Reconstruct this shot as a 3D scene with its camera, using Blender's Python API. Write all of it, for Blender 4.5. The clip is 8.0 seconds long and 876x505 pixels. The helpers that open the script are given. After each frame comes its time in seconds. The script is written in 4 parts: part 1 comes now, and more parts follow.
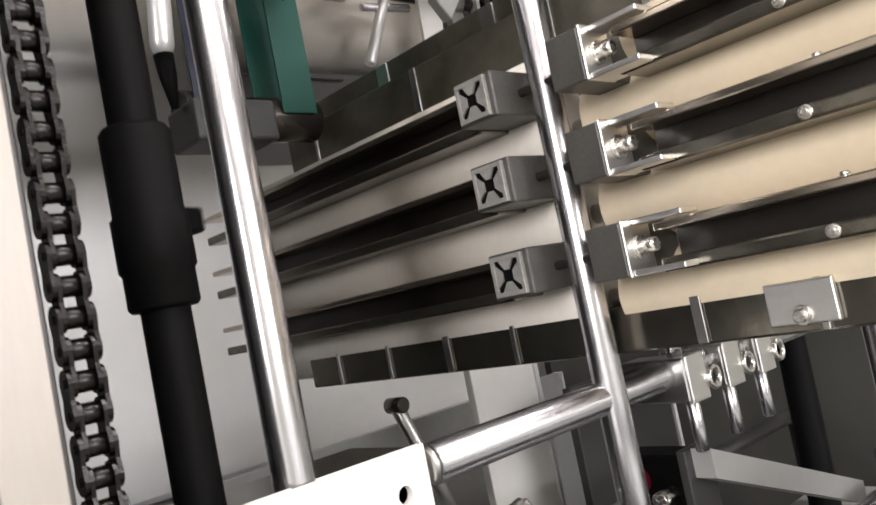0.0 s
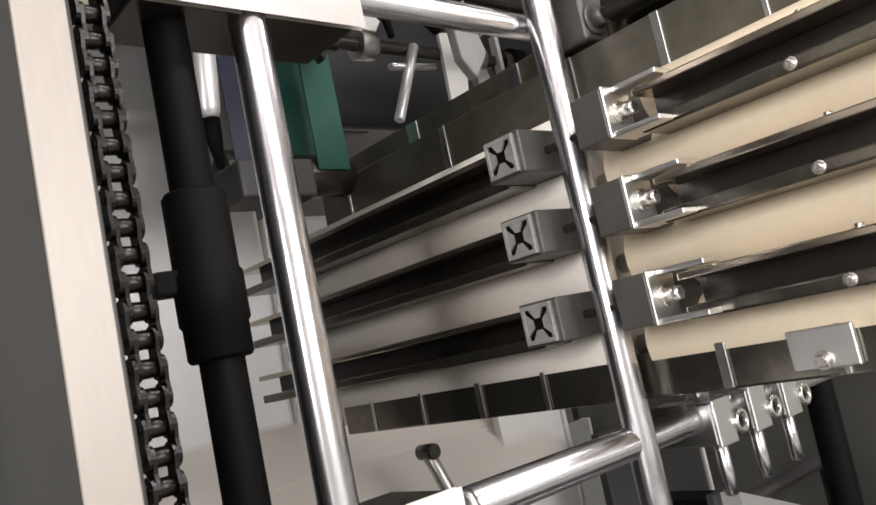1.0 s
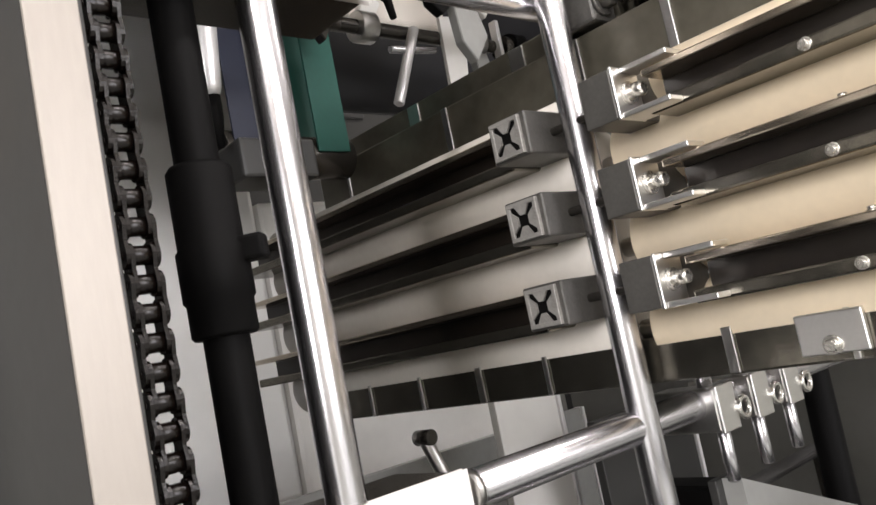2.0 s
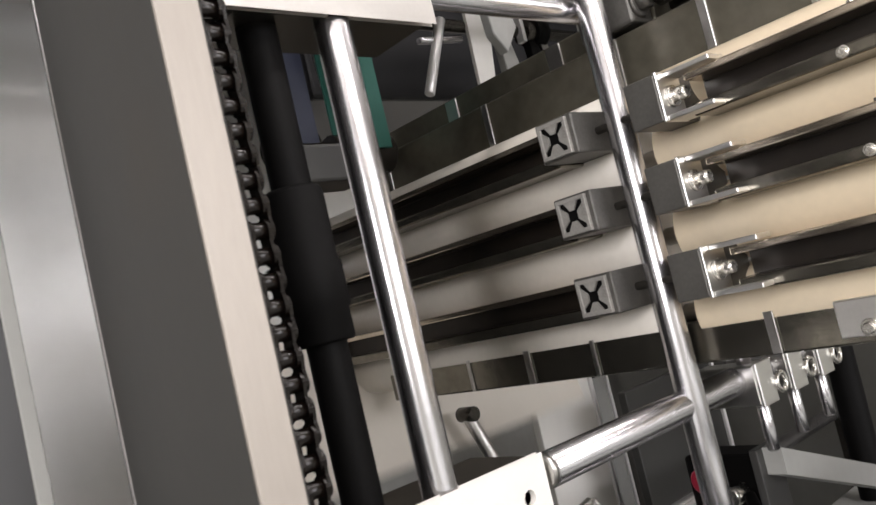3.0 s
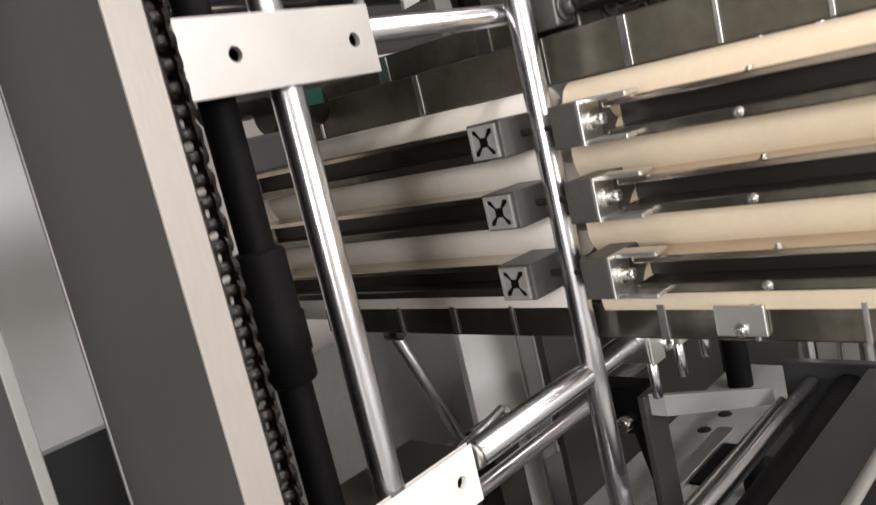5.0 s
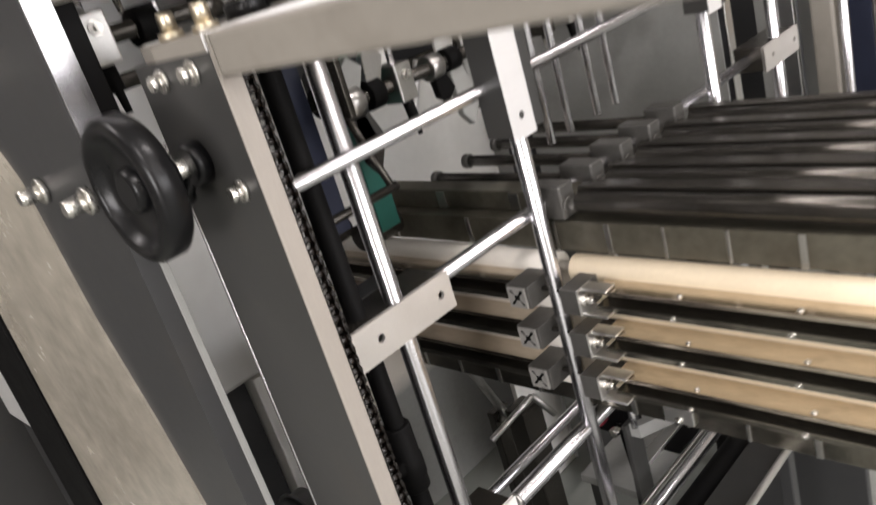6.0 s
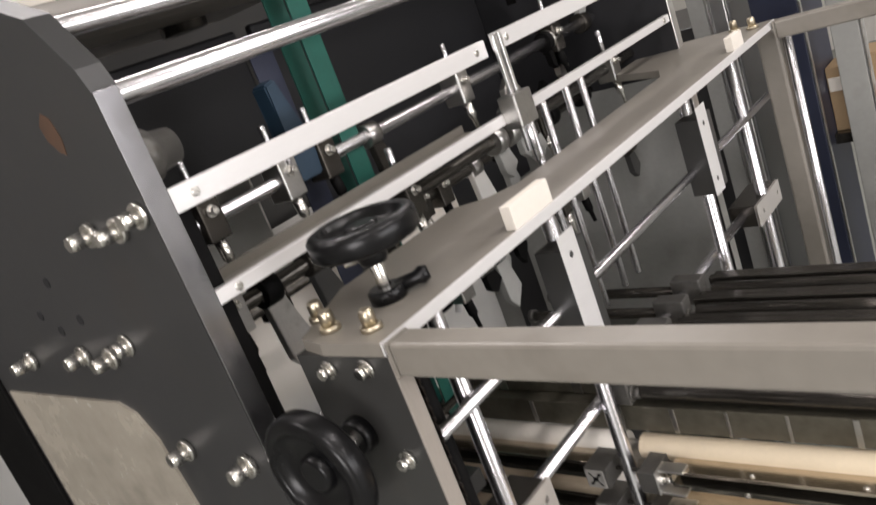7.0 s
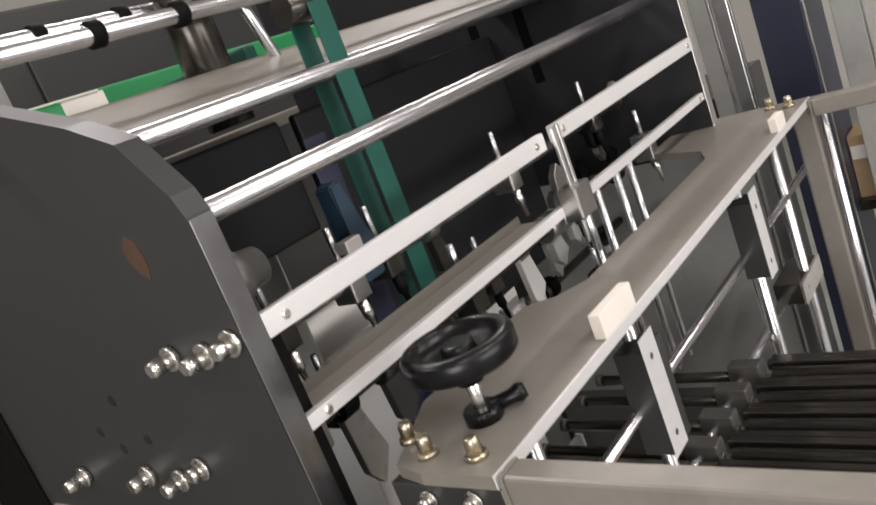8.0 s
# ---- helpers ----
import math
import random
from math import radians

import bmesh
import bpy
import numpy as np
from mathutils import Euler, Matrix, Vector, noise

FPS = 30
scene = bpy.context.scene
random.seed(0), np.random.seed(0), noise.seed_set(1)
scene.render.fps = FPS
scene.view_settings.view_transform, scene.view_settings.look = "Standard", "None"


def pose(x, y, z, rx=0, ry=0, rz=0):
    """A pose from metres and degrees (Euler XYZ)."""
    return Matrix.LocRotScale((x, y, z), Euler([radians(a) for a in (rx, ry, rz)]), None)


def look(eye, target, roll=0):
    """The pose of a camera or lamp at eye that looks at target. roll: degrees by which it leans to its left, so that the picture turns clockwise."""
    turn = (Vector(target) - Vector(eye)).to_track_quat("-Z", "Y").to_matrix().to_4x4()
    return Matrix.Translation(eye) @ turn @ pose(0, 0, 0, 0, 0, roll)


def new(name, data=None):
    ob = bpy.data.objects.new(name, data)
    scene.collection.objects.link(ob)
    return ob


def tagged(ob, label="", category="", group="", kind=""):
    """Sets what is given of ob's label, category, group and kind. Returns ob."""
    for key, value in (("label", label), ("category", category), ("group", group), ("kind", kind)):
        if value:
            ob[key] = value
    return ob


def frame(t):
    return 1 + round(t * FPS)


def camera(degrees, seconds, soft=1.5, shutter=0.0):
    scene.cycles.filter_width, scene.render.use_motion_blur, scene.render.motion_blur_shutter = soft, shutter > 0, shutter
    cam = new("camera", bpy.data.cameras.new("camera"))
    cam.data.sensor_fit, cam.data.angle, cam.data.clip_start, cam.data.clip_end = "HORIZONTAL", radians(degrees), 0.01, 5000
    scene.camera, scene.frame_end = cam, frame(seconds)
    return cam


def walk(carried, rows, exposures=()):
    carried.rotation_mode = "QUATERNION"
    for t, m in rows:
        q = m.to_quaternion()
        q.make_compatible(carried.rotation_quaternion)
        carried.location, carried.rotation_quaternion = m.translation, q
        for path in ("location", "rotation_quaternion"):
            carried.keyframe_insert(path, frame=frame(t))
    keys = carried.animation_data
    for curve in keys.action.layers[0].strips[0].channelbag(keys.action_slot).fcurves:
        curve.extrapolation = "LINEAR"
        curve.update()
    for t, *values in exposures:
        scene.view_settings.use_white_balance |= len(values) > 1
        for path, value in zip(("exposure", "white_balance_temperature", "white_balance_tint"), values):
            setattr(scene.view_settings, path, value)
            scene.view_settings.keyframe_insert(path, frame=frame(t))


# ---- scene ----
PATH = [
    (0, (0.3803, -0.2238, 0.6729), (-0.3463, 0.4600, 0.7400), -11.44),
    (0.5, (0.3992, -0.2438, 0.6758), (-0.3370, 0.4248, 0.7800), -12.37),
    (1, (0.3970, -0.2494, 0.6758), (-0.3356, 0.4191, 0.8038), -12.00),
    (2.3, (0.3805, -0.2554, 0.6677), (-0.3468, 0.4227, 0.7739), -11.51),
    (2.5, (0.3798, -0.2619, 0.6643), (-0.3540, 0.4101, 0.7640), -12.55),
    (3, (0.3924, -0.3116, 0.7015), (-0.3470, 0.3576, 0.7764), -13.40),
    (3.5, (0.4095, -0.3367, 0.6954), (-0.3143, 0.3525, 0.7284), -12.70),
    (4, (0.4283, -0.3350, 0.6945), (-0.2851, 0.3658, 0.6979), -12.43),
    (4.2, (0.4220, -0.3371, 0.6959), (-0.2823, 0.3728, 0.6937), -12.57),
    (5.3, (0.4893, -0.3696, 0.9544), (-0.2057, 0.3102, 0.7203), -14.27),
    (5.5, (0.5485, -0.4182, 1.0287), (-0.1590, 0.2361, 0.7614), -15.55),
    (5.7, (0.5964, -0.4697, 1.1325), (-0.1085, 0.1702, 0.8264), -16.21),
    (6, (0.6987, -0.5124, 1.3130), (-0.0128, 0.0973, 0.9575), -17.02),
    (6.3, (0.7738, -0.5805, 1.4088), (0.0742, 0.0514, 1.0753), -17.86),
    (6.5, (0.7717, -0.6074, 1.4640), (0.0715, 0.0306, 1.1437), -18.74),
    (7, (0.6501, -0.6352, 1.5784), (-0.0124, 0.0584, 1.2955), -20.76),
    (7.5, (0.5895, -0.6466, 1.6270), (-0.0464, 0.0789, 1.3638), -22.01),
    (8, (0.5487, -0.6507, 1.6764), (-0.0946, 0.0788, 1.4441), -21.37),
]
cam = camera(56.93, 8.0, soft=1.5, shutter=0.35)
walk(cam, [(t, look(eye, target, roll)) for t, eye, target, roll in PATH],
     [(0.0, -0.02), (0.6, -0.12), (1.2, -0.12), (2.5, -0.06), (3.1, -0.2), (4.2, -0.17), (5.5, -0.17), (6.0, -0.24), (6.5, -0.4), (7.0, -0.6), (8.0, -0.68)])

# ---------------------------------------------------------------- light
world = bpy.data.worlds.new("hall_world")
scene.world = world
world.use_nodes = True
wn = world.node_tree
sky = wn.nodes.new("ShaderNodeTexSky")
sky.sky_type = "NISHITA"
sky.sun_disc = False
sky.sun_elevation, sky.sun_rotation = radians(40), radians(120)
wn.links.new(sky.outputs["Color"], wn.nodes["Background"].inputs["Color"])
wn.nodes["Background"].inputs["Strength"].default_value = 0.1


def area(name, at, to, sx, sy, power, colour):
    data = bpy.data.lights.new(name, "AREA")
    data.shape, data.size, data.size_y, data.energy, data.color = "RECTANGLE", sx, sy, power, colour
    ob = new(name, data)
    ob.matrix_world = look(at, to)
    return ob


# two rows of unseen ceiling tubes added over the machine, and daylight in the wall openings
TUBES = [(1.6, -1.8), (1.6, 0.6), (1.6, 3.0), (-1.6, -1.8), (-1.6, 0.6), (-1.6, 3.0), (4.4, -1.8), (4.4, 0.6)]
for lx, ly in TUBES:
    area("added_tube_light", (lx, ly, 3.62), (lx, ly, 0), 0.22, 1.4, 46, (1.0, 0.93, 0.925))
area("window_light", (5.82, 0.5, 1.75), (0, 0.5, 1.2), 4.2, 1.7, 230, (0.985, 0.955, 0.98))
area("window_light", (2.4, -4.82, 1.75), (2.4, 0, 1.2), 2.4, 1.7, 250, (0.99, 0.945, 0.95))

# ---------------------------------------------------------------- materials


def material(name, colour, rough=0.5, metal=0.0, spread=0.12, scale=30.0, bump=0.0, stretch=(1, 1, 1), coat=0.0, dirt=0.0, spec=0.5):
    """A surface with broad tone shifts, fine grain, uneven gloss and optional smudges."""
    m = bpy.data.materials.new(name)
    m.use_nodes = True
    n, links = m.node_tree.nodes, m.node_tree.links
    b = n["Principled BSDF"]
    co = n.new("ShaderNodeTexCoord")
    mp = n.new("ShaderNodeMapping")
    mp.inputs["Scale"].default_value = stretch
    links.new(co.outputs["Object"], mp.inputs["Vector"])
    fine, broad = n.new("ShaderNodeTexNoise"), n.new("ShaderNodeTexNoise")
    fine.inputs["Scale"].default_value, fine.inputs["Detail"].default_value = scale * 6, 5
    broad.inputs["Scale"].default_value, broad.inputs["Detail"].default_value = scale * 0.35, 4
    for t in (fine, broad):
        links.new(mp.outputs["Vector"], t.inputs["Vector"])
    add = n.new("ShaderNodeMath")
    add.operation = "MULTIPLY_ADD"
    links.new(broad.outputs["Fac"], add.inputs[0])
    add.inputs[1].default_value = 0.65
    half = n.new("ShaderNodeMath")
    half.operation = "MULTIPLY"
    links.new(fine.outputs["Fac"], half.inputs[0])
    half.inputs[1].default_value = 0.35
    links.new(half.outputs[0], add.inputs[2])
    ramp = n.new("ShaderNodeValToRGB")
    lo = [max(0.0, c * (1 - spread)) for c in colour]
    hi = [min(1.0, c * (1 + spread)) for c in colour]
    ramp.color_ramp.elements[0].position, ramp.color_ramp.elements[1].position = 0.3, 0.7
    ramp.color_ramp.elements[0].color, ramp.color_ramp.elements[1].color = (*lo, 1), (*hi, 1)
    links.new(add.outputs[0], ramp.inputs["Fac"])
    out = ramp.outputs["Color"]
    if dirt:
        spots = n.new("ShaderNodeTexNoise")
        spots.inputs["Scale"].default_value, spots.inputs["Detail"].default_value = scale * 0.9, 8
        links.new(co.outputs["Object"], spots.inputs["Vector"])
        cut = n.new("ShaderNodeMapRange")
        cut.inputs["From Min"].default_value, cut.inputs["From Max"].default_value = 0.56, 0.72
        cut.inputs["To Max"].default_value = dirt
        links.new(spots.outputs["Fac"], cut.inputs["Value"])
        mix = n.new("ShaderNodeMix")
        mix.data_type = "RGBA"
        mix.inputs["B"].default_value = (0.06, 0.045, 0.03, 1)
        links.new(cut.outputs[0], mix.inputs["Factor"])
        links.new(out, mix.inputs["A"])
        out = mix.outputs["Result"]
    links.new(out, b.inputs["Base Color"])
    rg = n.new("ShaderNodeMapRange")
    rg.inputs["To Min"].default_value, rg.inputs["To Max"].default_value = max(0.03, rough * 0.8), min(1.0, rough * 1.25)
    links.new(add.outputs[0], rg.inputs["Value"])
    links.new(rg.outputs[0], b.inputs["Roughness"])
    b.inputs["Metallic"].default_value = metal
    b.inputs["Coat Weight"].default_value = coat
    b.inputs["Specular IOR Level"].default_value = spec
    if bump:
        bp = n.new("ShaderNodeBump")
        bp.inputs["Strength"].default_value, bp.inputs["Distance"].default_value = bump, 0.002
        links.new(fine.outputs["Fac"], bp.inputs["Height"])
        links.new(bp.outputs["Normal"], b.inputs["Normal"])
    return m


CHROME = material("ground_steel", (0.66, 0.65, 0.67), 0.25, 1.0, 0.06, 40, 0.02, (1, 1, 0.15))
STEEL = material("machined_steel", (0.52, 0.51, 0.49), 0.3, 1.0, 0.12, 40, 0.05, dirt=0.25)
ALU = material("brushed_aluminium", (0.78, 0.77, 0.75), 0.34, 1.0, 0.06, 60, 0.04, (1, 0.1, 1))
PLATED = material("plated_bracket", (0.68, 0.65, 0.62), 0.42, 0.75, 0.05, 60, 0.03)
GREY = material("grey_machine_paint", (0.041, 0.0405, 0.039), 0.34, 0.0, 0.08, 12, 0.03, dirt=0.12)
GREY_DARK = material("dark_grey_machine_paint", (0.037, 0.037, 0.0375), 0.36, 0.0, 0.08, 10, 0.03, dirt=0.1)
BRIGHT = material("bright_milled_aluminium", (0.85, 0.835, 0.83), 0.36, 0.45, 0.04, 60, 0.03, (1, 0.1, 1))
# blotchy beige of the reflection drawn on the side plate
REFLECTION = material("beige_reflection_paint", (0.33, 0.30, 0.25), 0.26, 0.0, 0.35, 5, 0.02, dirt=0.35)
WHITE = material("white_enamel", (0.84, 0.82, 0.78), 0.3, 0.0, 0.05, 6, 0.02, dirt=0.06)
NAVY = material("navy_paint", (0.02, 0.024, 0.045), 0.4, 0.0, 0.15, 20, 0.03)
GREY_LIGHT = material("light_grey_paint", (0.30, 0.30, 0.285), 0.5, 0.0, 0.1, 14, 0.03, dirt=0.15)
BEIGE = material("beige_machine_paint", (0.235, 0.216, 0.188), 0.36, 0.0, 0.1, 10, 0.03, dirt=0.22)
# copy of the cream cover, greyed where less warm light reaches it
CREAM_COOL_LIT = material("cool_lit_roller_cover", (0.77, 0.725, 0.655), 0.34, 0.0, 0.06, 25, 0.03, dirt=0.08)
CREAM = material("cream_roller_cover", (0.92, 0.785, 0.585), 0.3, 0.0, 0.06, 25, 0.03)
PROFILE = material("pale_profile_end", (0.42, 0.405, 0.38), 0.45, 0.5, 0.3, 70, 0.08, dirt=0.5)
EDGE = material("milled_plate_edge", (0.37, 0.335, 0.30), 0.40, 0.3, 0.08, 50, 0.05, (1, 1, 0.2))
CAST = material("cast_clamp_steel", (0.11, 0.106, 0.098), 0.4, 0.5, 0.25, 60, 0.08, dirt=0.25)
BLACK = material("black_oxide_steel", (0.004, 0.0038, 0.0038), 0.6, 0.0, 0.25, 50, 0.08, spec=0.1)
RUBBER = material("black_bakelite", (0.005, 0.005, 0.0056), 0.28, 0.0, 0.2, 40, 0.03, spec=0.3)
CHAIN = material("oiled_chain_steel", (0.007, 0.0045, 0.0035), 0.24, 0.2, 0.4, 120, 0.1)
DARK = material("dark_steel", (0.07, 0.064, 0.056), 0.24, 0.75, 0.2, 35, 0.03, dirt=0.2)
BEAM = material("glossy_steel_sheet", (0.19, 0.178, 0.15), 0.19, 0.9, 0.5, 16, 0.06, dirt=0.35)
RIM = material("light_catching_steel_edge", (0.36, 0.355, 0.37), 0.22, 1.0, 0.3, 8, 0.03, (1, 1, 0.4), dirt=0.3)
SHEET = material("pale_satin_sheet", (0.80, 0.79, 0.77), 0.36, 0.4, 0.05, 4, 0.02, dirt=0.06)
# polished steel, tinted tan for the cream rollers mirrored in it
LEDGE = material("cream_mirroring_ledge_steel", (0.64, 0.565, 0.47), 0.2, 1.0, 0.2, 30, 0.03, (0.3, 1, 1), dirt=0.2)
BEAM_OLIVE = material("olive_glossy_sheet", (0.115, 0.106, 0.082), 0.3, 0.45, 0.4, 12, 0.05, dirt=0.3)
# brown-black for the shade inside the channel bars
WEB = material("dark_recess_shade", (0.020, 0.0155, 0.012), 0.32, 0.2, 0.5, 20, 0.06, (0.4, 1, 1), dirt=0.3)
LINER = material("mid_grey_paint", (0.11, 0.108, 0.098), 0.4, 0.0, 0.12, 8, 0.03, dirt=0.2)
SHADOW = material("shadow_black", (0.012, 0.012, 0.014), 0.55, 0.0, 0.2, 40, 0.05)
GREEN = material("green_belt", (0.005, 0.075, 0.056), 0.5, 0.0, 0.15, 30, 0.05)
BLUE = material("blue_cover", (0.015, 0.035, 0.06), 0.45, 0.0, 0.15, 20, 0.03)
GREEN_BRIGHT = material("green_tray_plastic", (0.03, 0.30, 0.10), 0.4, 0.0, 0.1, 20, 0.03)
CARD = material("carton_board", (0.74, 0.69, 0.62), 0.7, 0.0, 0.04, 30, 0.05)
KRAFT = material("kraft_board", (0.36, 0.25, 0.14), 0.75, 0.0, 0.12, 30, 0.05)
BRASS = material("yellow_zinc", (0.62, 0.55, 0.42), 0.3, 1.0, 0.15, 80, 0.05)
ZINC = material("zinc_bolt", (0.74, 0.72, 0.68), 0.26, 1.0, 0.12, 80, 0.05)
RUST = material("rust_mark", (0.085, 0.045, 0.026), 0.8, 0.0, 0.3, 90, 0.1)
RED = material("red_plug", (0.25, 0.01, 0.03), 0.4, 0.0, 0.1, 60)
FLOOR = material("painted_concrete", (0.28, 0.29, 0.265), 0.5, 0.0, 0.12, 3, 0.05, dirt=0.35)
WALL = material("hall_plaster", (0.62, 0.60, 0.56), 0.8, 0.0, 0.06, 4, 0.05, dirt=0.05)
GLOW = bpy.data.materials.new("lamp_tube_glow")
GLOW.use_nodes = True
GLOW.node_tree.nodes["Principled BSDF"].inputs["Emission Color"].default_value = (1.0, 0.95, 0.88, 1)
GLOW.node_tree.nodes["Principled BSDF"].inputs["Emission Strength"].default_value = 6.0

# ---------------------------------------------------------------- building helpers


def part(name, bm, mat, parent=None, label=""):
    """Links a bmesh, drawn in the world's metres, as one mesh under its thing."""
    base = Vector((0, 0, 0))
    up = parent
    while up is not None:
        base += up.location
        up = up.parent
    if base.length:
        bmesh.ops.translate(bm, verts=bm.verts, vec=-base)
    bmesh.ops.recalc_face_normals(bm, faces=bm.faces)
    me = bpy.data.meshes.new(name)
    bm.to_mesh(me)
    bm.free()
    me.materials.append(mat)
    ob = new(name, me)
    if parent is not None:
        ob.parent = parent
    if label:
        ob["label"] = label
    return ob


def thing(name, at, label, category, group="", kind=""):
    ob = new(name)
    ob.location = at
    return tagged(ob, label, category, group, kind)


def box(x0, x1, y0, y1, z0, z1, bevel=0.0015, bm=None):
    out = bm or bmesh.new()
    made = bmesh.ops.create_cube(out, size=1)["verts"]
    for v in made:
        v.co = Vector(((x0 + x1) / 2 + v.co.x * (x1 - x0), (y0 + y1) / 2 + v.co.y * (y1 - y0), (z0 + z1) / 2 + v.co.z * (z1 - z0)))
    if bevel:
        edges = list({e for v in made for e in v.link_edges})
        bmesh.ops.bevel(out, geom=edges, offset=bevel, segments=2, profile=0.5, affect="EDGES")
    return out


def turned(a, b, profile, seg=28, bm=None):
    """A body of revolution on the axis a to b; profile: (share of the length, radius)."""
    out = bm or bmesh.new()
    a, b = Vector(a), Vector(b)
    q = (b - a).to_track_quat("Z", "Y")
    rings = []
    for s, r in profile:
        c = a.lerp(b, s)
        rings.append([out.verts.new(c + q @ Vector((r * math.cos(k * math.tau / seg), r * math.sin(k * math.tau / seg), 0))) for k in range(seg)])
    for one, two in zip(rings, rings[1:]):
        for k in range(seg):
            f = out.faces.new((one[k], one[(k + 1) % seg], two[(k + 1) % seg], two[k]))
            f.smooth = True
    out.faces.new(rings[0][::-1])
    out.faces.new(rings[-1])
    return out


def rod(a, b, r, seg=28, bm=None, chamfer=0.0015):
    s = min(0.2, chamfer / max(1e-6, (Vector(b) - Vector(a)).length))
    rr = max(r - chamfer, r * 0.6)
    return turned(a, b, [(0, rr), (s, r), (1 - s, r), (1, rr)], seg, bm)


def torus(at, axis, big, small, seg=40, side=14, flat=1.0, bm=None):
    out = bm or bmesh.new()
    q = Vector(axis).to_track_quat("Z", "Y")
    grid = []
    for i in range(seg):
        a = i * math.tau / seg
        ring = []
        for j in range(side):
            c = j * math.tau / side
            d = big + small * math.cos(c)
            ring.append(out.verts.new(Vector(at) + q @ Vector((d * math.cos(a), d * math.sin(a), flat * small * math.sin(c)))))
        grid.append(ring)
    for i in range(seg):
        for j in range(side):
            f = out.faces.new((grid[i][j], grid[(i + 1) % seg][j], grid[(i + 1) % seg][(j + 1) % side], grid[i][(j + 1) % side]))
            f.smooth = True
    return out


def prism(outline, axis, lo, hi, bevel=0.0, bm=None):
    """An outline in the plane across axis ('x': (y, z), 'y': (x, z), 'z': (x, y)), pushed from lo to hi."""
    out = bm or bmesh.new()

    def at(p, v):
        return {"x": (v, p[0], p[1]), "y": (p[0], v, p[1]), "z": (p[0], p[1], v)}[axis]

    one = [out.verts.new(at(p, lo)) for p in outline]
    two = [out.verts.new(at(p, hi)) for p in outline]
    n = len(outline)
    out.faces.new(one[::-1])
    out.faces.new(two)
    for k in range(n):
        out.faces.new((one[k], one[(k + 1) % n], two[(k + 1) % n], two[k]))
    if bevel:
        bmesh.ops.bevel(out, geom=list(out.edges), offset=bevel, segments=2, affect="EDGES")
    return out


def drilled(x, y0, y1, z0, z1, holes, r, depth, bm=None):
    """A plate that faces +x, with round blind holes at (y, z)."""
    out = bm or bmesh.new()
    holes = sorted(holes)
    cuts = [y0] + [(a[0] + b[0]) / 2 for a, b in zip(holes, holes[1:])] + [y1]
    back = x - depth
    for (hy, hz), a, b in zip(holes, cuts, cuts[1:]):
        n = 24
        ring, rim, deep = [], [], []
        for k in range(n):
            c, s = math.cos(k * math.tau / n + math.pi / n), math.sin(k * math.tau / n + math.pi / n)
            w = min((b - hy) / c if c > 1e-6 else ((a - hy) / c if c < -1e-6 else 9), (z1 - hz) / s if s > 1e-6 else ((z0 - hz) / s if s < -1e-6 else 9))
            ring.append(out.verts.new((x, hy + w * c, hz + w * s)))
            rim.append(out.verts.new((x, hy + r * c, hz + r * s)))
            deep.append(out.verts.new((back, hy + r * c, hz + r * s)))
        corner = [out.verts.new((x, cy, cz)) for cy, cz in ((b, z1), (a, z1), (a, z0), (b, z0))]
        for k in range(n):
            m = (k + 1) % n
            out.faces.new((ring[k], rim[k], rim[m], ring[m]))
            out.faces.new((rim[k], deep[k], deep[m], rim[m]))
            p, q = ring[k].co, ring[m].co
            if abs(p.y - q.y) > 1e-7 and abs(p.z - q.z) > 1e-7:
                out.faces.new((ring[k], ring[m], min(corner, key=lambda v: (v.co - (p + q) / 2).length)))
        out.faces.new(deep)
    bmesh.ops.remove_doubles(out, verts=out.verts, dist=1e-6)
    return out


def bolt(at, axis, r, head, parent, mat=None, name="bolt"):
    """A hex screw: washer, head with a shallow recess."""
    a, d = Vector(at), Vector(axis).normalized()
    bm = turned(a, a + d * head * 0.25, [(0, r * 1.45), (0.8, r * 1.45), (1, r * 1.35)], 20)
    bm = turned(a + d * head * 0.2, a + d * head, [(0, r), (0.8, r), (1, r * 0.82)], 6, bm)
    return part(name, bm, mat or ZINC, parent)


# ---------------------------------------------------------------- hall
X0, X1, Y0, Y1, ZC = -5.0, 6.0, -5.0, 7.0, 3.8
tagged(part("floor", box(X0, X1, Y0, Y1, -0.12, 0, 0), FLOOR), "grey painted concrete factory floor with worn stains", "floor", kind="structure")
tagged(part("ceiling", box(X0, X1, Y0, Y1, ZC, ZC + 0.12, 0), WALL), "pale plastered factory hall ceiling", "ceiling", kind="structure")
tagged(part("wall_west", box(X0 - 0.15, X0, Y0, Y1, 0, ZC, 0), WALL), "pale plastered hall wall", "wall", kind="structure")
tagged(part("wall_north", box(X0, X1, Y1, Y1 + 0.15, 0, ZC, 0), WALL), "pale plastered hall wall", "wall", kind="structure")


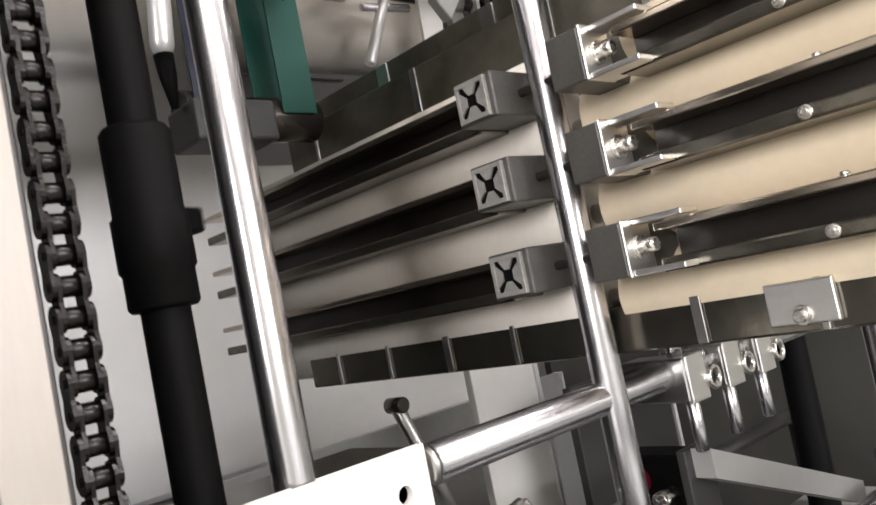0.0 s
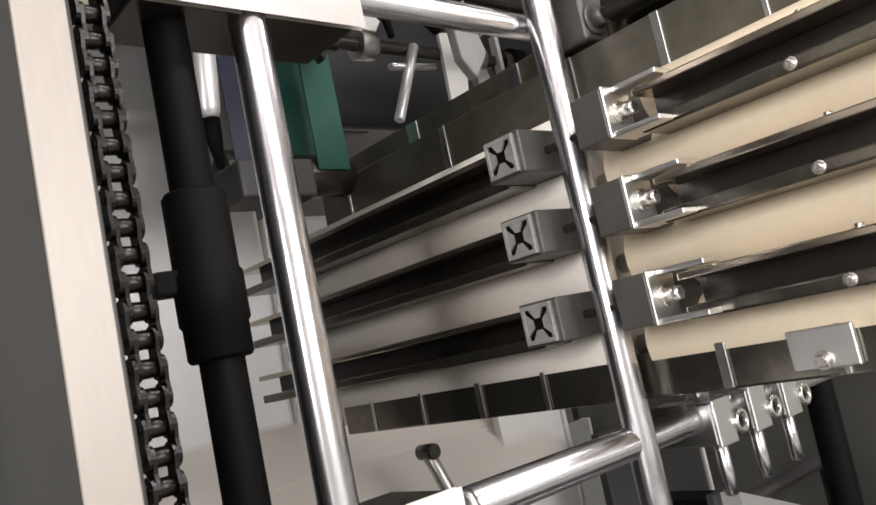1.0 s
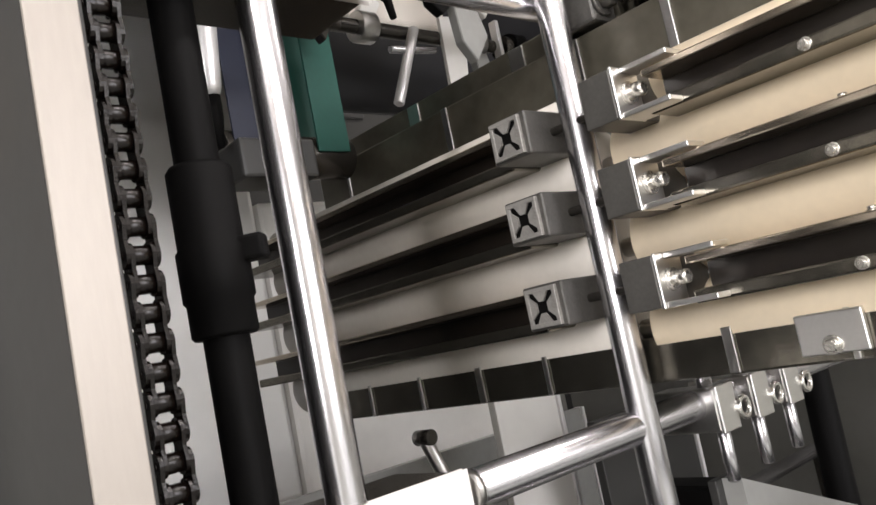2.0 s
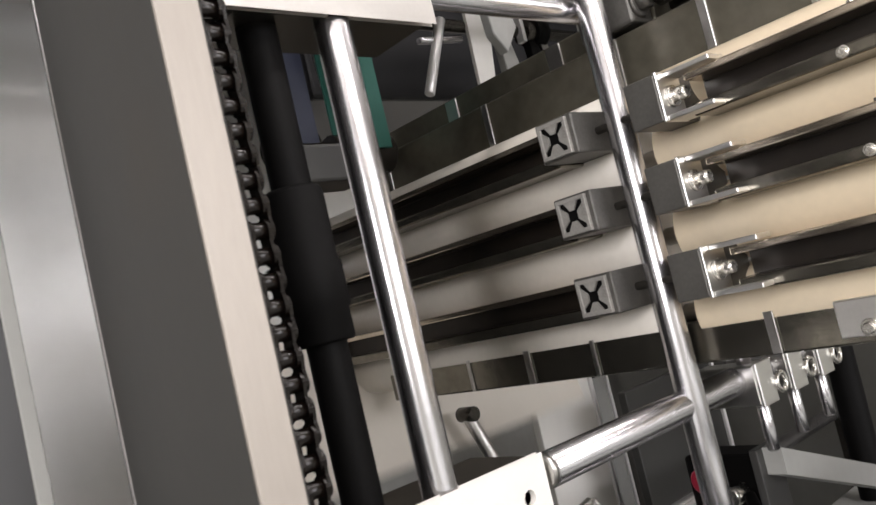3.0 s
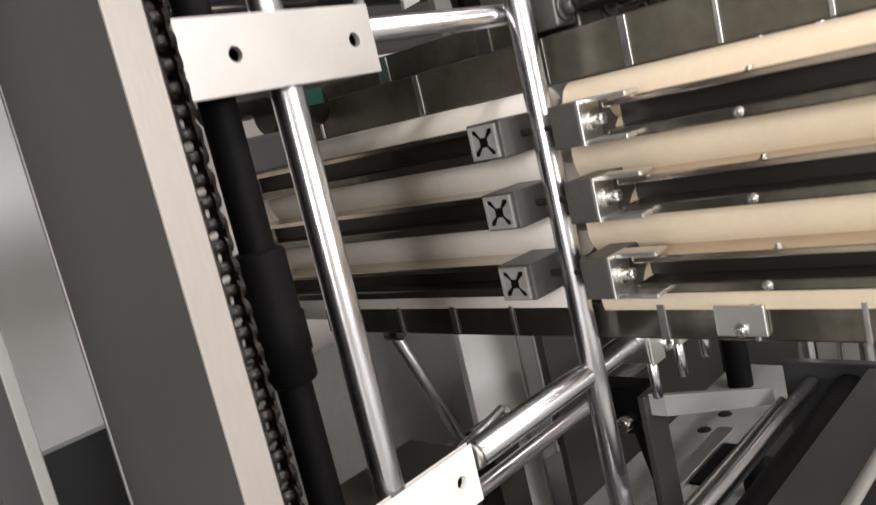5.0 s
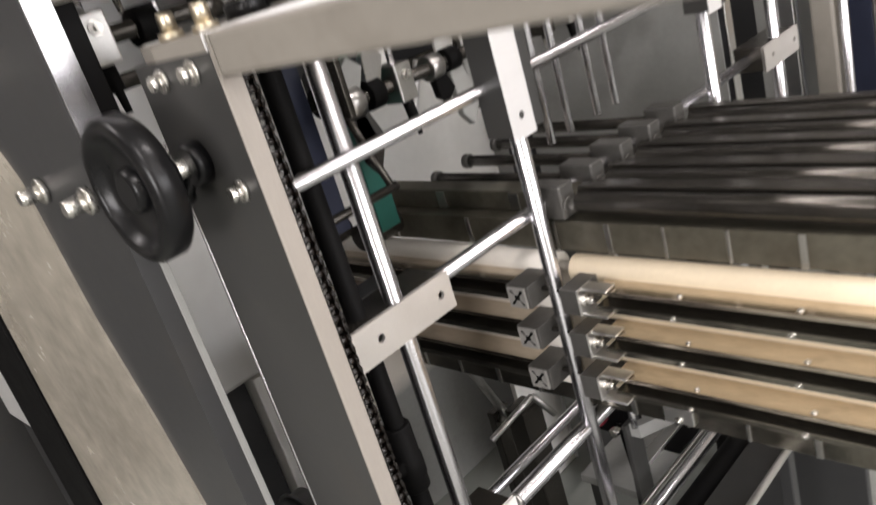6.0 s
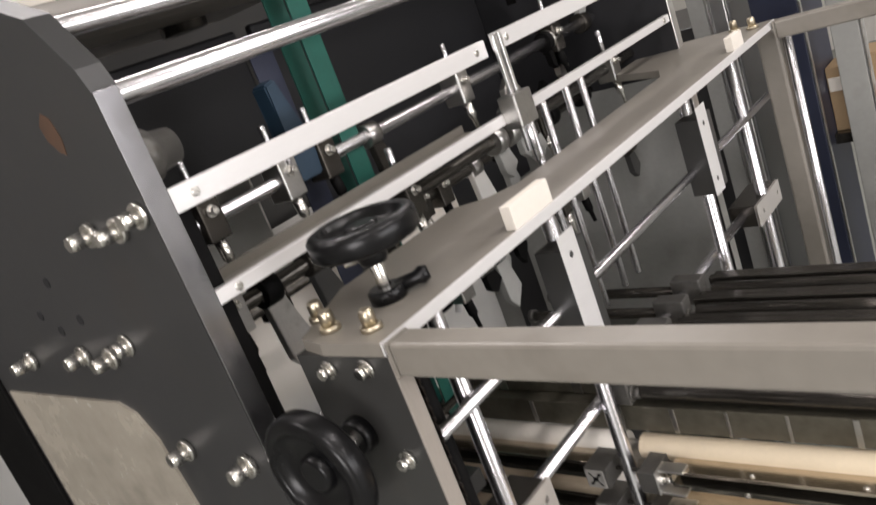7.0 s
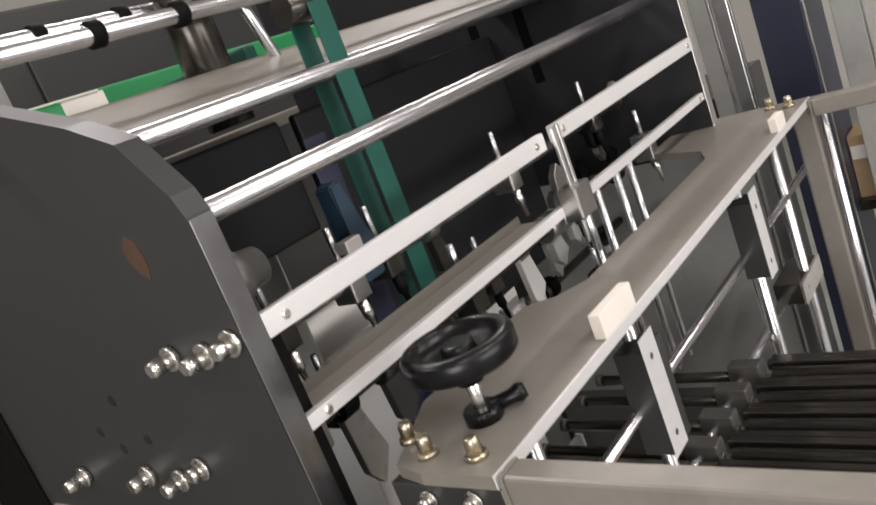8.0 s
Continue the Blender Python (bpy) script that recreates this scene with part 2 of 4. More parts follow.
def wall_with_window(name, fixed, horizontal, lo, hi, w0, w1, z0, z1):
    bm = bmesh.new()
    for a, b, c, d in ((lo, w0, 0, ZC), (w1, hi, 0, ZC), (w0, w1, 0, z0), (w0, w1, z1, ZC)):
        if horizontal:
            box(a, b, fixed - 0.15, fixed, c, d, 0, bm)
        else:
            box(fixed, fixed + 0.15, a, b, c, d, 0, bm)
    return tagged(part(name, bm, WALL), "pale plastered hall wall with a wide window opening", "wall", kind="structure")


wall_with_window("wall_east", X1, False, Y0, Y1, -1.7, 2.7, 0.85, 2.65)
wall_with_window("wall_south", Y0, True, X0, X1, 1.1, 3.7, 0.85, 2.65)
# lamp bodies for the added tubes, out of view
for lx, ly in TUBES:
    lamp = thing("ceiling_lamp", (lx, ly, 3.66), "white twin-tube ceiling lamp, added out of view", "ceiling lamp", "ceiling lamps of the hall")
    part("housing", box(lx - 0.13, lx + 0.13, ly - 0.75, ly + 0.75, 3.68, 3.8, 0.004), GREY_LIGHT, lamp)
    for s in (-0.06, 0.06):
        part("tube", rod((lx + s, ly - 0.7, 3.655), (lx + s, ly + 0.7, 3.655), 0.014, 12), GLOW, lamp)

# ---------------------------------------------------------------- guide rods
ROD1, ROD2, ROD3, ROD4 = (0.0, 0.0), (0.0135, 0.2645), (0.015, 0.79), (0.015, 1.055)
for n, (x, y) in enumerate((ROD1, ROD2, ROD3, ROD4)):
    g = thing("guide_rod", (x, y, 0.0), "upright polished steel guide rod of the stacking frame", "guide rod", "guide rods of the frame")
    part("shaft", rod((x, y, 0.03), (x, y, 1.265), 0.0117, 40), CHROME, g)
    part("foot", turned((x, y, 0), (x, y, 0.03), [(0, 0.03), (0.7, 0.03), (1, 0.022)], 28), DARK, g)


def slide(x, y, z, label, mat=None):
    """Guide block on a rod with a drilled face plate."""
    s = thing("slide_bracket", (x, y, z), label, "slide bracket", "slide brackets on the rods")
    part("body", box(x - 0.05, x + 0.0085, y - 0.074, y + 0.074, z - 0.024, z + 0.024, 0.002), DARK, s)
    bm = drilled(x + 0.0135, y - 0.081, y + 0.0795, z - 0.0245, z + 0.0245, [(y - 0.0425, z), (y + 0.060, z)], 0.0052, 0.0048)
    part("face_plate", box(x + 0.0086, x + 0.0087, y - 0.081, y + 0.0795, z - 0.0245, z + 0.0245, 0, bm), mat or PLATED, s, "pale plated face plate with two holes")
    return s


slide(*ROD1, 0.9205, "pale plated slide bracket on a polished guide rod")
# plated like the upper bracket; white stands for the glare on it
slide(*ROD1, 0.5735, "white enamelled slide bracket low on a polished guide rod", WHITE)
slide(*ROD4, 0.93, "pale plated slide bracket on the far guide rod")


def stop(x, y, z0, z1, label):
    """Upright plate with two holes on a grey block that clamps a rod."""
    s = thing("rod_clamp", (x, y, z0), label, "rod clamp", "upright clamps on the rods")
    part("body", box(x - 0.004, x + 0.0405, y - 0.052, y + 0.012, z0 + 0.004, z1 - 0.02, 0.002), GREY, s)
    bm = bmesh.new()
    drilled(x + 0.041, y - 0.054, y - 0.008, (z0 + z1) / 2, z1, [(y - 0.030, z1 - 0.034)], 0.005, 0.006, bm)
    drilled(x + 0.041, y - 0.054, y - 0.008, z0, (z0 + z1) / 2, [(y - 0.030, z0 + 0.028)], 0.005, 0.006, bm)
    part("face_plate", bm, BRIGHT, s, "bright aluminium face plate with two holes")
    return s


stop(*ROD2, 1.056, 1.236, "bright upright clamp plate on a guide rod")
stop(*ROD3, 1.075, 1.245, "bright upright clamp plate on the far guide rod")

for x, z, y0, y1, r, lab in ((-0.01, 0.93, 0.05, 1.05, 0.010, "polished steel cross shaft at mid height"),
                             (0.02, 1.125, -0.12, 1.24, 0.0085, "polished steel cross shaft under the top plate"),
                             (0.008, 0.5835, 0.0815, 1.05, 0.0125, "polished steel cross shaft near the bottom")):
    sh = thing("cross_shaft", (x, y0, z), lab, "shaft", "cross shafts of the frame")
    part("rod", rod((x, y0 + 0.004, z), (x, y1 - 0.004, z), r, 28), CHROME, sh)
    for e in (y0, y1 - 0.0038):
        part("end_cap", turned((x, e, z), (x, e + 0.0038, z), [(0, r * 0.8), (0.3, r * 0.97), (1, r * 0.97)], 24), STEEL, sh)

# ---------------------------------------------------------------- column plate, chain, spindle
col = thing("column", (-0.01, -0.142, 0), "tall grey painted steel column plate with a pale milled edge", "machine column")
part("plate", box(-0.069, 0.074, -0.154, -0.130, 0, 1.276, 0.001), GREY, col)
part("edge_bead", rod((-0.0735, -0.1495, 0), (-0.0735, -0.1495, 1.2), 0.0042, 16), CHROME, col, "bright bead along the plate edge")
part("edge_strip", box(0.0742, 0.0765, -0.154, -0.1325, 0, 1.276, 0.0006), EDGE, col, "pale milled plate edge")

for x, z in ((-0.022, 1.259), (0.038, 1.262), (0.043, 1.150)):
    bolt((x, -0.1542, z), (0, -1, 0), 0.0075, 0.014, col, ZINC)

chain = thing("roller_chain", (0.047, -0.112, 0), "oily dark roller chain running upright beside the column", "chain")
P = 0.0127


def link_outline(z, w=0.0057, waist=0.0044):
    pts = []
    for k in range(9):
        a = -math.pi + k * math.pi / 8
        pts.append((w * math.cos(a), z + w * math.sin(a)))
    pts.append((waist, z + P / 2))
    for k in range(9):
        a = k * math.pi / 8
        pts.append((w * math.cos(a), z + P + w * math.sin(a)))
    pts.append((-waist, z + P / 2))
    return pts


def chain_link(outer):
    bm = bmesh.new()
    y = 0.0066 if outer else 0.0047
    for s in (-1, 1):
        a = s * y
        prism(link_outline(0), "y", a - 0.0009, a + 0.0009, 0, bm)
    for z in (0, P):
        if outer:
            rod((0, -0.0082, z), (0, 0.0082, z), 0.0021, 10, bm, 0.0005)
        else:
            rod((0, -0.0038, z), (0, 0.0038, z), 0.0044, 12, bm, 0.0004)
    bmesh.ops.recalc_face_normals(bm, faces=bm.faces)
    me = bpy.data.meshes.new("chain_link")
    bm.to_mesh(me)
    bm.free()
    me.materials.append(CHAIN)
    return me


LINKS = (chain_link(True), chain_link(False))
for k in range(int(1.2 / P)):
    ob = new("link", LINKS[k % 2])
    ob.parent = chain
    ob.location = (0, 0, 0.05 + k * P)

spindle = thing("spindle", (-0.017, -0.045, 0), "black upright spindle with a coupling sleeve", "spindle")
part("shaft", rod((-0.017, -0.045, 0.05), (-0.017, -0.045, 1.25), 0.0125, 32), BLACK, spindle)
part("sleeve", turned((-0.017, -0.045, 0.700), (-0.017, -0.045, 0.795), [(0, 0.0165), (0.02, 0.018), (0.2, 0.018), (0.22, 0.0195), (0.5, 0.0195), (0.52, 0.018), (0.97, 0.018), (1, 0.016)], 32), BLACK, spindle, "black coupling sleeve")
part("lower_sleeve", turned((-0.017, -0.045, 0.43), (-0.017, -0.045, 0.56), [(0, 0.03), (0.02, 0.032), (0.97, 0.032), (1, 0.029)], 32), BLACK, spindle)
part("dog", box(-0.017 + 0.014, -0.017 + 0.030, -0.052, -0.038, 0.738, 0.752, 0.002), BLACK, spindle, "black driving dog on the sleeve")

# ---------------------------------------------------------------- bars with cream rollers
LEVELS = (0.8215, 0.7553, 0.6862)


def channel_part(x0, x1, y, z, parent):
    """Channel bar along x: a glossy ledge in front of the roller, a dark recess and a lower flange."""
    part("lip", box(x0, x1, y - 0.015, y + 0.030, z + 0.0078, z + 0.0137, 0.0012), LEDGE, parent, "glossy steel ledge under the roller")
    # web coloured dark to give the recess its shade
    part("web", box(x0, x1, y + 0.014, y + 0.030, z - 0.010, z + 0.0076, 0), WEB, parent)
    part("flange", box(x0, x1, y - 0.014, y + 0.040, z - 0.0200, z - 0.0102, 0.0018), BEAM, parent)


for n, z in enumerate(LEVELS):
    bar = thing("roller_bar", (0.05, 0.26, z), "dark steel channel bar with end clamps and bolts", "machine bar", "channel bars with rollers")
    channel_part(0.088, 1.05, 0.262, z, bar)
    channel_part(-0.52, -0.046, 0.262, z, bar)
    b = part("end_box", box(-0.046, -0.006, 0.2275, 0.300, z - 0.0175, z + 0.0175, 0.0015), CAST, bar, "square steel end clamp with a cross-shaped socket")
    bm = bmesh.new()
    for a0, a1, b0, b1 in ((-0.0420, -0.0110, -0.0155, -0.0120), (-0.0420, -0.0110, 0.0120, 0.0155), (-0.0420, -0.0385, -0.0120, 0.0120), (-0.0145, -0.0110, -0.0120, 0.0120)):
        box(a0, a1, 0.2240, 0.2277, z + b0, z + b1, 0.0004, bm)
    for k in range(4):
        # tongues of the extruded profile that leave a cross-shaped slot
        c, e = round(math.cos(k * math.pi / 2)), round(math.sin(k * math.pi / 2))
        tri = [(12.2, -7.4), (12.2, 7.4), (4.6, 2.2), (4.6, -2.2)] if k % 2 else [(12.2, -9.0), (12.2, 9.0), (5.4, 3.4), (5.4, -3.4)]
        prism([(-0.0265 + (c * p - e * q) / 1000, z + (e * p + c * q) / 1000) for p, q in tri], "y", 0.2243, 0.2276, 0, bm)
    # shallow black floor plate paints the darkness inside the slot
    part("slot", box(-0.0390, -0.0140, 0.2260, 0.2274, z - 0.0125, z + 0.0125, 0), BLACK, b, "cross-shaped slot with its shade coloured black")
    part("rim", bm, PROFILE, b, "pale extruded profile end with a cross-shaped slot")
    c = part("bracket", box(0.046, 0.074, 0.230, 0.300, z - 0.0185, z + 0.0185, 0.001), CAST, bar)
    bm = box(0.074, 0.0765, 0.2295, 0.262, z - 0.0195, z + 0.0195, 0.0008)
    box(0.0765, 0.115, 0.2400, 0.262, z + 0.0150, z + 0.0190, 0.0008, bm)
    box(0.0765, 0.115, 0.2320, 0.262, z - 0.0190, z - 0.0150, 0.0008, bm)
    part("angle", bm, ALU, c, "bright angle with a socket screw")
    bolt((0.0765, 0.2445, z), (1, 0, 0), 0.0058, 0.014, c, ZINC)
    for k in range(6):
        bolt((0.20 + 0.145 * k, 0.248, z - 0.0150), (0, -1, 0), 0.003, 0.004, bar, ZINC)
        bolt((0.21 + 0.145 * k, 0.256, z + 0.0137), (0, 0, 1), 0.003, 0.003, bar, ZINC)
    part("stud", rod((-0.008, 0.2585, z), (0.048, 0.2585, z), 0.0035, 12), DARK, bar)

for z, r0, y in ((0.8365, 0.0205, 0.3015), (0.7900, 0.0325, 0.3120), (0.7212, 0.0325, 0.3120), (0.6530, 0.0325, 0.3120)):
    r = thing("roller", (0, y, z), "cream covered long roller behind a dark ledge", "roller", "cream rollers")
    part("cover", rod((0.0275, y, z), (1.05, y, z), r0, 48, None, 0.0008), CREAM, r)
    # cooler light beyond the rod is put into this half's colour
    part("cover", rod((-0.50, y + 0.001, z), (0.0008, y + 0.001, z), r0, 48, None, 0.0008), CREAM_COOL_LIT, r, "same cover beyond the rod, coloured paler for cooler light")
    part("axle", rod((-0.525, y, z), (1.12, y, z), 0.008, 16), STEEL, r)

for z0, z1, yf, lab in ((0.8580, 0.9040, 0.308, "olive-brown box beam with bright panel seams above the rollers"), (0.6120, 0.6470, 0.282, "dark box beam with bright panel seams below the rollers")):
    beam = thing("box_beam", (0.2, yf + 0.03, z0), lab, "beam", "box beams")
    part("body", box(-0.40, 1.05, yf, yf + 0.06, z0, z1, 0.002), BEAM_OLIVE if z0 > 0.8 else BEAM, beam)
    for k in range(16):
        x = -0.344 + 0.0855 * k
        wide = 0.008 if k % 3 == 2 else 0.0045
        if z0 > 0.8 and x < 0.05 and k % 2:
            continue
        part("seam", box(x, x + wide, yf - 0.0024, yf - 0.0003, z0 + 0.001, z1 - 0.001, 0.0006), STEEL, beam)
for x0, x1 in ((0.138, 0.182), (0.44, 0.49)):
    t = thing("beam_plate", (x0, 0.278, 0.62), "bright steel cover plate on the lower box beam", "plate", "cover plates on the beam")
    part("plate", box(x0, x1, 0.2765, 0.2815, 0.618, 0.6455, 0.0012), ALU, t)
    bolt(((x0 + x1) / 2, 0.2763, 0.624), (0, -1, 0), 0.0045, 0.006, t, ZINC)
upper = thing("box_beam", (0.2, 0.36, 0.906), "olive-brown second box beam set back above the rollers", "beam", "box beams")
part("body", box(-0.40, 0.03, 0.335, 0.375, 0.9045, 0.936, 0.002), BEAM_OLIVE, upper)
for k in range(2):
    x = -0.25 + 0.155 * k
    part("seam", box(x, x + 0.018, 0.3325, 0.3348, 0.906, 0.934, 0.0006), STEEL, upper)

# rows of dark rollers on the mid cross shaft
for y in (0.318, 0.398, 0.480, 0.563, 0.645):
    r = thing("deck_bar", (0.05, y, 0.945), "dark steel deck bar with a bright clamp", "machine bar", "deck bars at mid height")
    part("bar", rod((0.045, y, 0.930), (1.05, y, 0.930), 0.015, 24), DARK, r)
    if y > 0.35:
        part("inner_bar", rod((-0.300, y, 0.930), (-0.031, y, 0.930), 0.010, 24), DARK, r)
        part("end_cap", turned((-0.314, y, 0.930), (-0.3005, y, 0.930), [(0, 0.007), (0.2, 0.013), (1, 0.013)], 20), CAST, r)
    part("strip", box(0.03, 1.05, y + 0.020, y + 0.036, 0.928, 0.945, 0.002), DARK, r)
    part("strip", box(0.03, 1.05, y + 0.044, y + 0.060, 0.922, 0.940, 0.002), DARK, r)
    part("clamp", box(-0.03, 0.028, y - 0.016, y + 0.016, 0.908, 0.958, 0.003), CAST, r)
    bolt((0.028, y - 0.004, 0.925), (1, 0, 0), 0.009, 0.014, r, CAST)

# ---------------------------------------------------------------- top plate, cross bars, hand wheels
top = thing("top_plate", (0.0, 0.5, 1.2765), "beige painted top plate with a bright milled edge", "machine plate")
outline = [(0.0718, -0.155), (0.0718, 1.205), (-0.22, 1.205), (-0.22, 1.00), (-0.08, 0.93), (-0.048, 0.86), (-0.048, 0.31), (-0.075, 0.26), (-0.118, 0.235), (-0.118, -0.02), (-0.06, -0.145), (-0.02, -0.155)]
part("sheet", prism(outline, "z", 1.2765, 1.2915), BEIGE, top)
part("edge_strip", box(0.0720, 0.0745, -0.155, 1.205, 1.2767, 1.292, 0.0005), BRIGHT, top, "bright milled edge of the plate")
part("tag", box(0.058, 0.0735, 0.112, 0.205, 1.292, 1.324, 0.001), CARD, top, "white paper-covered tag block")
part("tag", box(0.058, 0.0735, 0.94, 1.00, 1.292, 1.32, 0.001), CARD, top)
for y in (-0.155, 1.17):
    f = thing("cross_bar", (0.55, y, 1.245), "beige painted square cross tube", "machine bar", "top cross tubes")
    part("tube", box(0.082, 1.35, y, y + 0.034, 1.253, 1.2912, 0.004), BEIGE, f)
    part("end_flange", box(0.0772, 0.0818, y, y + 0.034, 1.252, 1.2912, 0.001), BEIGE, f)


def wheel(at, axis, base, r, label):
    """Bakelite hand wheel with a dished disc, a hub and a crank knob on its spindle."""
    a, d = Vector(at), Vector(axis).normalized()
    w = thing("hand_wheel", at, label, "hand wheel", "black hand wheels")
    part("rim", turned(a - d * 0.014, a + d * 0.016, [(0, r * 0.86), (0.06, r * 0.94), (0.2, r), (0.8, r), (0.94, r * 0.95), (1, r * 0.88), (1, r * 0.80), (0.9, r * 0.76), (0.62, r * 0.72), (0.52, r * 0.5), (0.5, r * 0.3)], 48), RUBBER, w)
    part("hub", turned(a - d * 0.036, a + d * 0.012, [(0, r * 0.24), (0.1, r * 0.27), (0.7, r * 0.33), (0.95, r * 0.3), (1, r * 0.24)], 28), RUBBER, w)
    part("spindle", rod(base, a - d * 0.03, 0.0085, 20), ZINC, w, "bright steel spindle")
    b = Vector(base)
    part("collar", turned(b, b - (b - a).normalized() * 0.016, [(0, 0.022), (0.8, 0.022), (1, 0.019)], 28), RUBBER, w)
    side = d.orthogonal().normalized()
    k = a + side * r * 0.62
    part("clamp_lever", turned(b - (b - a).normalized() * 0.010 + side * 0.012, b - (b - a).normalized() * 0.014 + side * 0.052, [(0, 0.009), (0.6, 0.008), (0.8, 0.011), (1, 0.008)], 16), RUBBER, w)
    part("locking_screw", rod(a - d * 0.026 - side * 0.012, a - d * 0.026 - side * 0.034, 0.005, 12), ZINC, w)
    return w


wheel((-0.012, -0.222, 1.180), (0, -1, 0), (-0.012, -0.1545, 1.180), 0.070, "black bakelite hand wheel on the column plate")
wheel((0.0, -0.055, 1.374), (0, 0, 1), (0.0, -0.055, 1.2915), 0.064, "black bakelite hand wheel above the top plate")

# ---------------------------------------------------------------- side plate with its bars
side = thing("side_plate", (-0.4, -0.2, 0), "dark grey painted side plate with zinc bolts and a rust mark", "machine side plate")
outline = [(-0.119, 0.0), (-0.119, 1.612), (-0.128, 1.636), (-0.178, 1.700), (-0.25, 1.735), (-0.40, 1.79), (-0.80, 1.92), (-1.35, 2.05), (-1.35, 1.50), (-0.80, 1.45), (-0.80, 0.0)]
part("plate", prism(outline, "y", -0.212, -0.182), GREY_DARK, side)
# steel above 1.13 m, dark paint below: the edge's reflections put into colour
part("edge_strip", box(-0.1188, -0.1165, -0.2115, -0.1825, 1.13, 1.61, 0.0008), RIM, side, "milled steel edge of the side plate, bright only where it catches light")
part("edge_bead", box(-0.1188, -0.1160, -0.1900, -0.1815, 0.0, 1.128, 0.0008), GREY_LIGHT, side, "pale strip along the lower plate edge, the rest left dark as if unlit")
for x, z, long in ((-0.253, 1.470, 0.032), (-0.187, 1.470, 0.032), (-0.135, 1.481, 0.026), (-0.618, 1.297, 0.034), (-0.36, 1.306, 0.03), (-0.436, 1.308, 0.03), (-0.306, 1.324, 0.02), (-0.287, 1.171, 0.03), (-0.161, 1.162, 0.03)):
    bolt((x, -0.2122, z), (0, -1, 0), 0.0105, long, side, ZINC)
# holes are flat dark discs, their inner shade given by colour
for x, z in ((-0.437, 1.417), (-0.398, 1.361), (-0.51, 1.37), (-0.47, 1.345)):
    part("hole", turned((x, -0.2121, z), (x, -0.2132, z), [(0, 0.008), (1, 0.007)], 16), SHADOW, side)
part("rust_mark", prism([(-0.25, 1.60), (-0.235, 1.612), (-0.222, 1.604), (-0.216, 1.58), (-0.222, 1.562), (-0.232, 1.566), (-0.247, 1.582)], "y", -0.2128, -0.2119), RUST, side, "brown rust mark")
# raised beige patch takes the place of a bright reflection in the plate's paint
part("reflection_patch", prism([(-0.78, 0.52), (-0.78, 1.235), (-0.41, 1.235), (-0.375, 1.22), (-0.35, 1.18), (-0.325, 1.0), (-0.28, 0.85), (-0.245, 0.70), (-0.25, 0.56), (-0.30, 0.52)], "y", -0.2155, -0.2119), REFLECTION, side, "beige patch standing for a reflection in the glossy plate")
part("trim", box(-1.00, -0.801, -0.22, -0.18, 0.0, 1.40, 0.004), BLACK, side, "black edge trim")


def flat_bar(name, x, z0, z1, y0, y1, label, d=0.012):
    f = thing(name, (x, y0, z0), label, "machine bar", "bright flat bars")
    part("bar", box(x - d, x, y0, y1, z0, z1, 0.0012), BRIGHT, f)
    z = (z0 + z1) / 2
    for y in (y0 + 0.03, y1 - 0.03):
        part("end_screw", turned((x, y, z), (x + 0.003, y, z), [(0, 0.0055), (0.7, 0.0055), (1, 0.004)], 16), ZINC, f)
    return f


flat_bar("flat_bar", -0.119, 1.466, 1.494, -0.1815, 0.44, "bright aluminium flat bar fixed to the side plate")
flat_bar("flat_bar", -0.112, 1.470, 1.498, 0.462, 1.134, "bright aluminium flat bar towards the far side plate")
flat_bar("flat_bar", -0.119, 1.356, 1.373, -0.1815, 1.134, "narrow bright flat bar above the top plate")
gp = thing("guide_plate", (-0.165, 0.1, 1.352), "brown-grey guide plate behind the narrow flat bar", "plate")
part("sheet", box(-0.205, -0.1325, -0.1815, 0.425, 1.352, 1.358, 0.001), BEIGE, gp)
part("fold", box(-0.2085, -0.2055, -0.1815, 0.425, 1.352, 1.372, 0.001), BEIGE, gp)
for x, z, r in ((-0.18, 1.603, 0.0135), (-0.31, 1.70, 0.0135)):
    tagged(part("tie_rod", rod((x, -0.1815, z), (x, 1.134, z), r, 28), CHROME), "polished round tie rod between the side plates", "tie rod", "tie rods at the top")
far = thing("side_plate", (-0.4, 1.15, 0), "far side plate of the machine, coloured near-black for shade", "machine side plate")
# near-black stands for the shade on the far plate
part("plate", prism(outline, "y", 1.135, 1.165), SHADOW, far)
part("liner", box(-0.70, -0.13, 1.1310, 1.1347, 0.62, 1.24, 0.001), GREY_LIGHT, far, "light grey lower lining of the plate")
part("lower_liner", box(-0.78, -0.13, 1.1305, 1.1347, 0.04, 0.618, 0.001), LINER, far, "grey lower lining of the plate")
part("edge_strip", box(-0.1178, -0.1150, 1.1355, 1.1645, 0.3, 1.598, 0.0008), ALU, far)
post = thing("column", (0.06, 1.234, 0), "beige painted far column with a bright edge", "machine column")
part("plate", box(0.025, 0.072, 1.21, 1.25, 0, 1.268, 0.006), BEIGE, post)
part("edge_strip", rod((0.085, 1.225, 0.0), (0.085, 1.225, 1.268), 0.010, 20), CHROME, post)
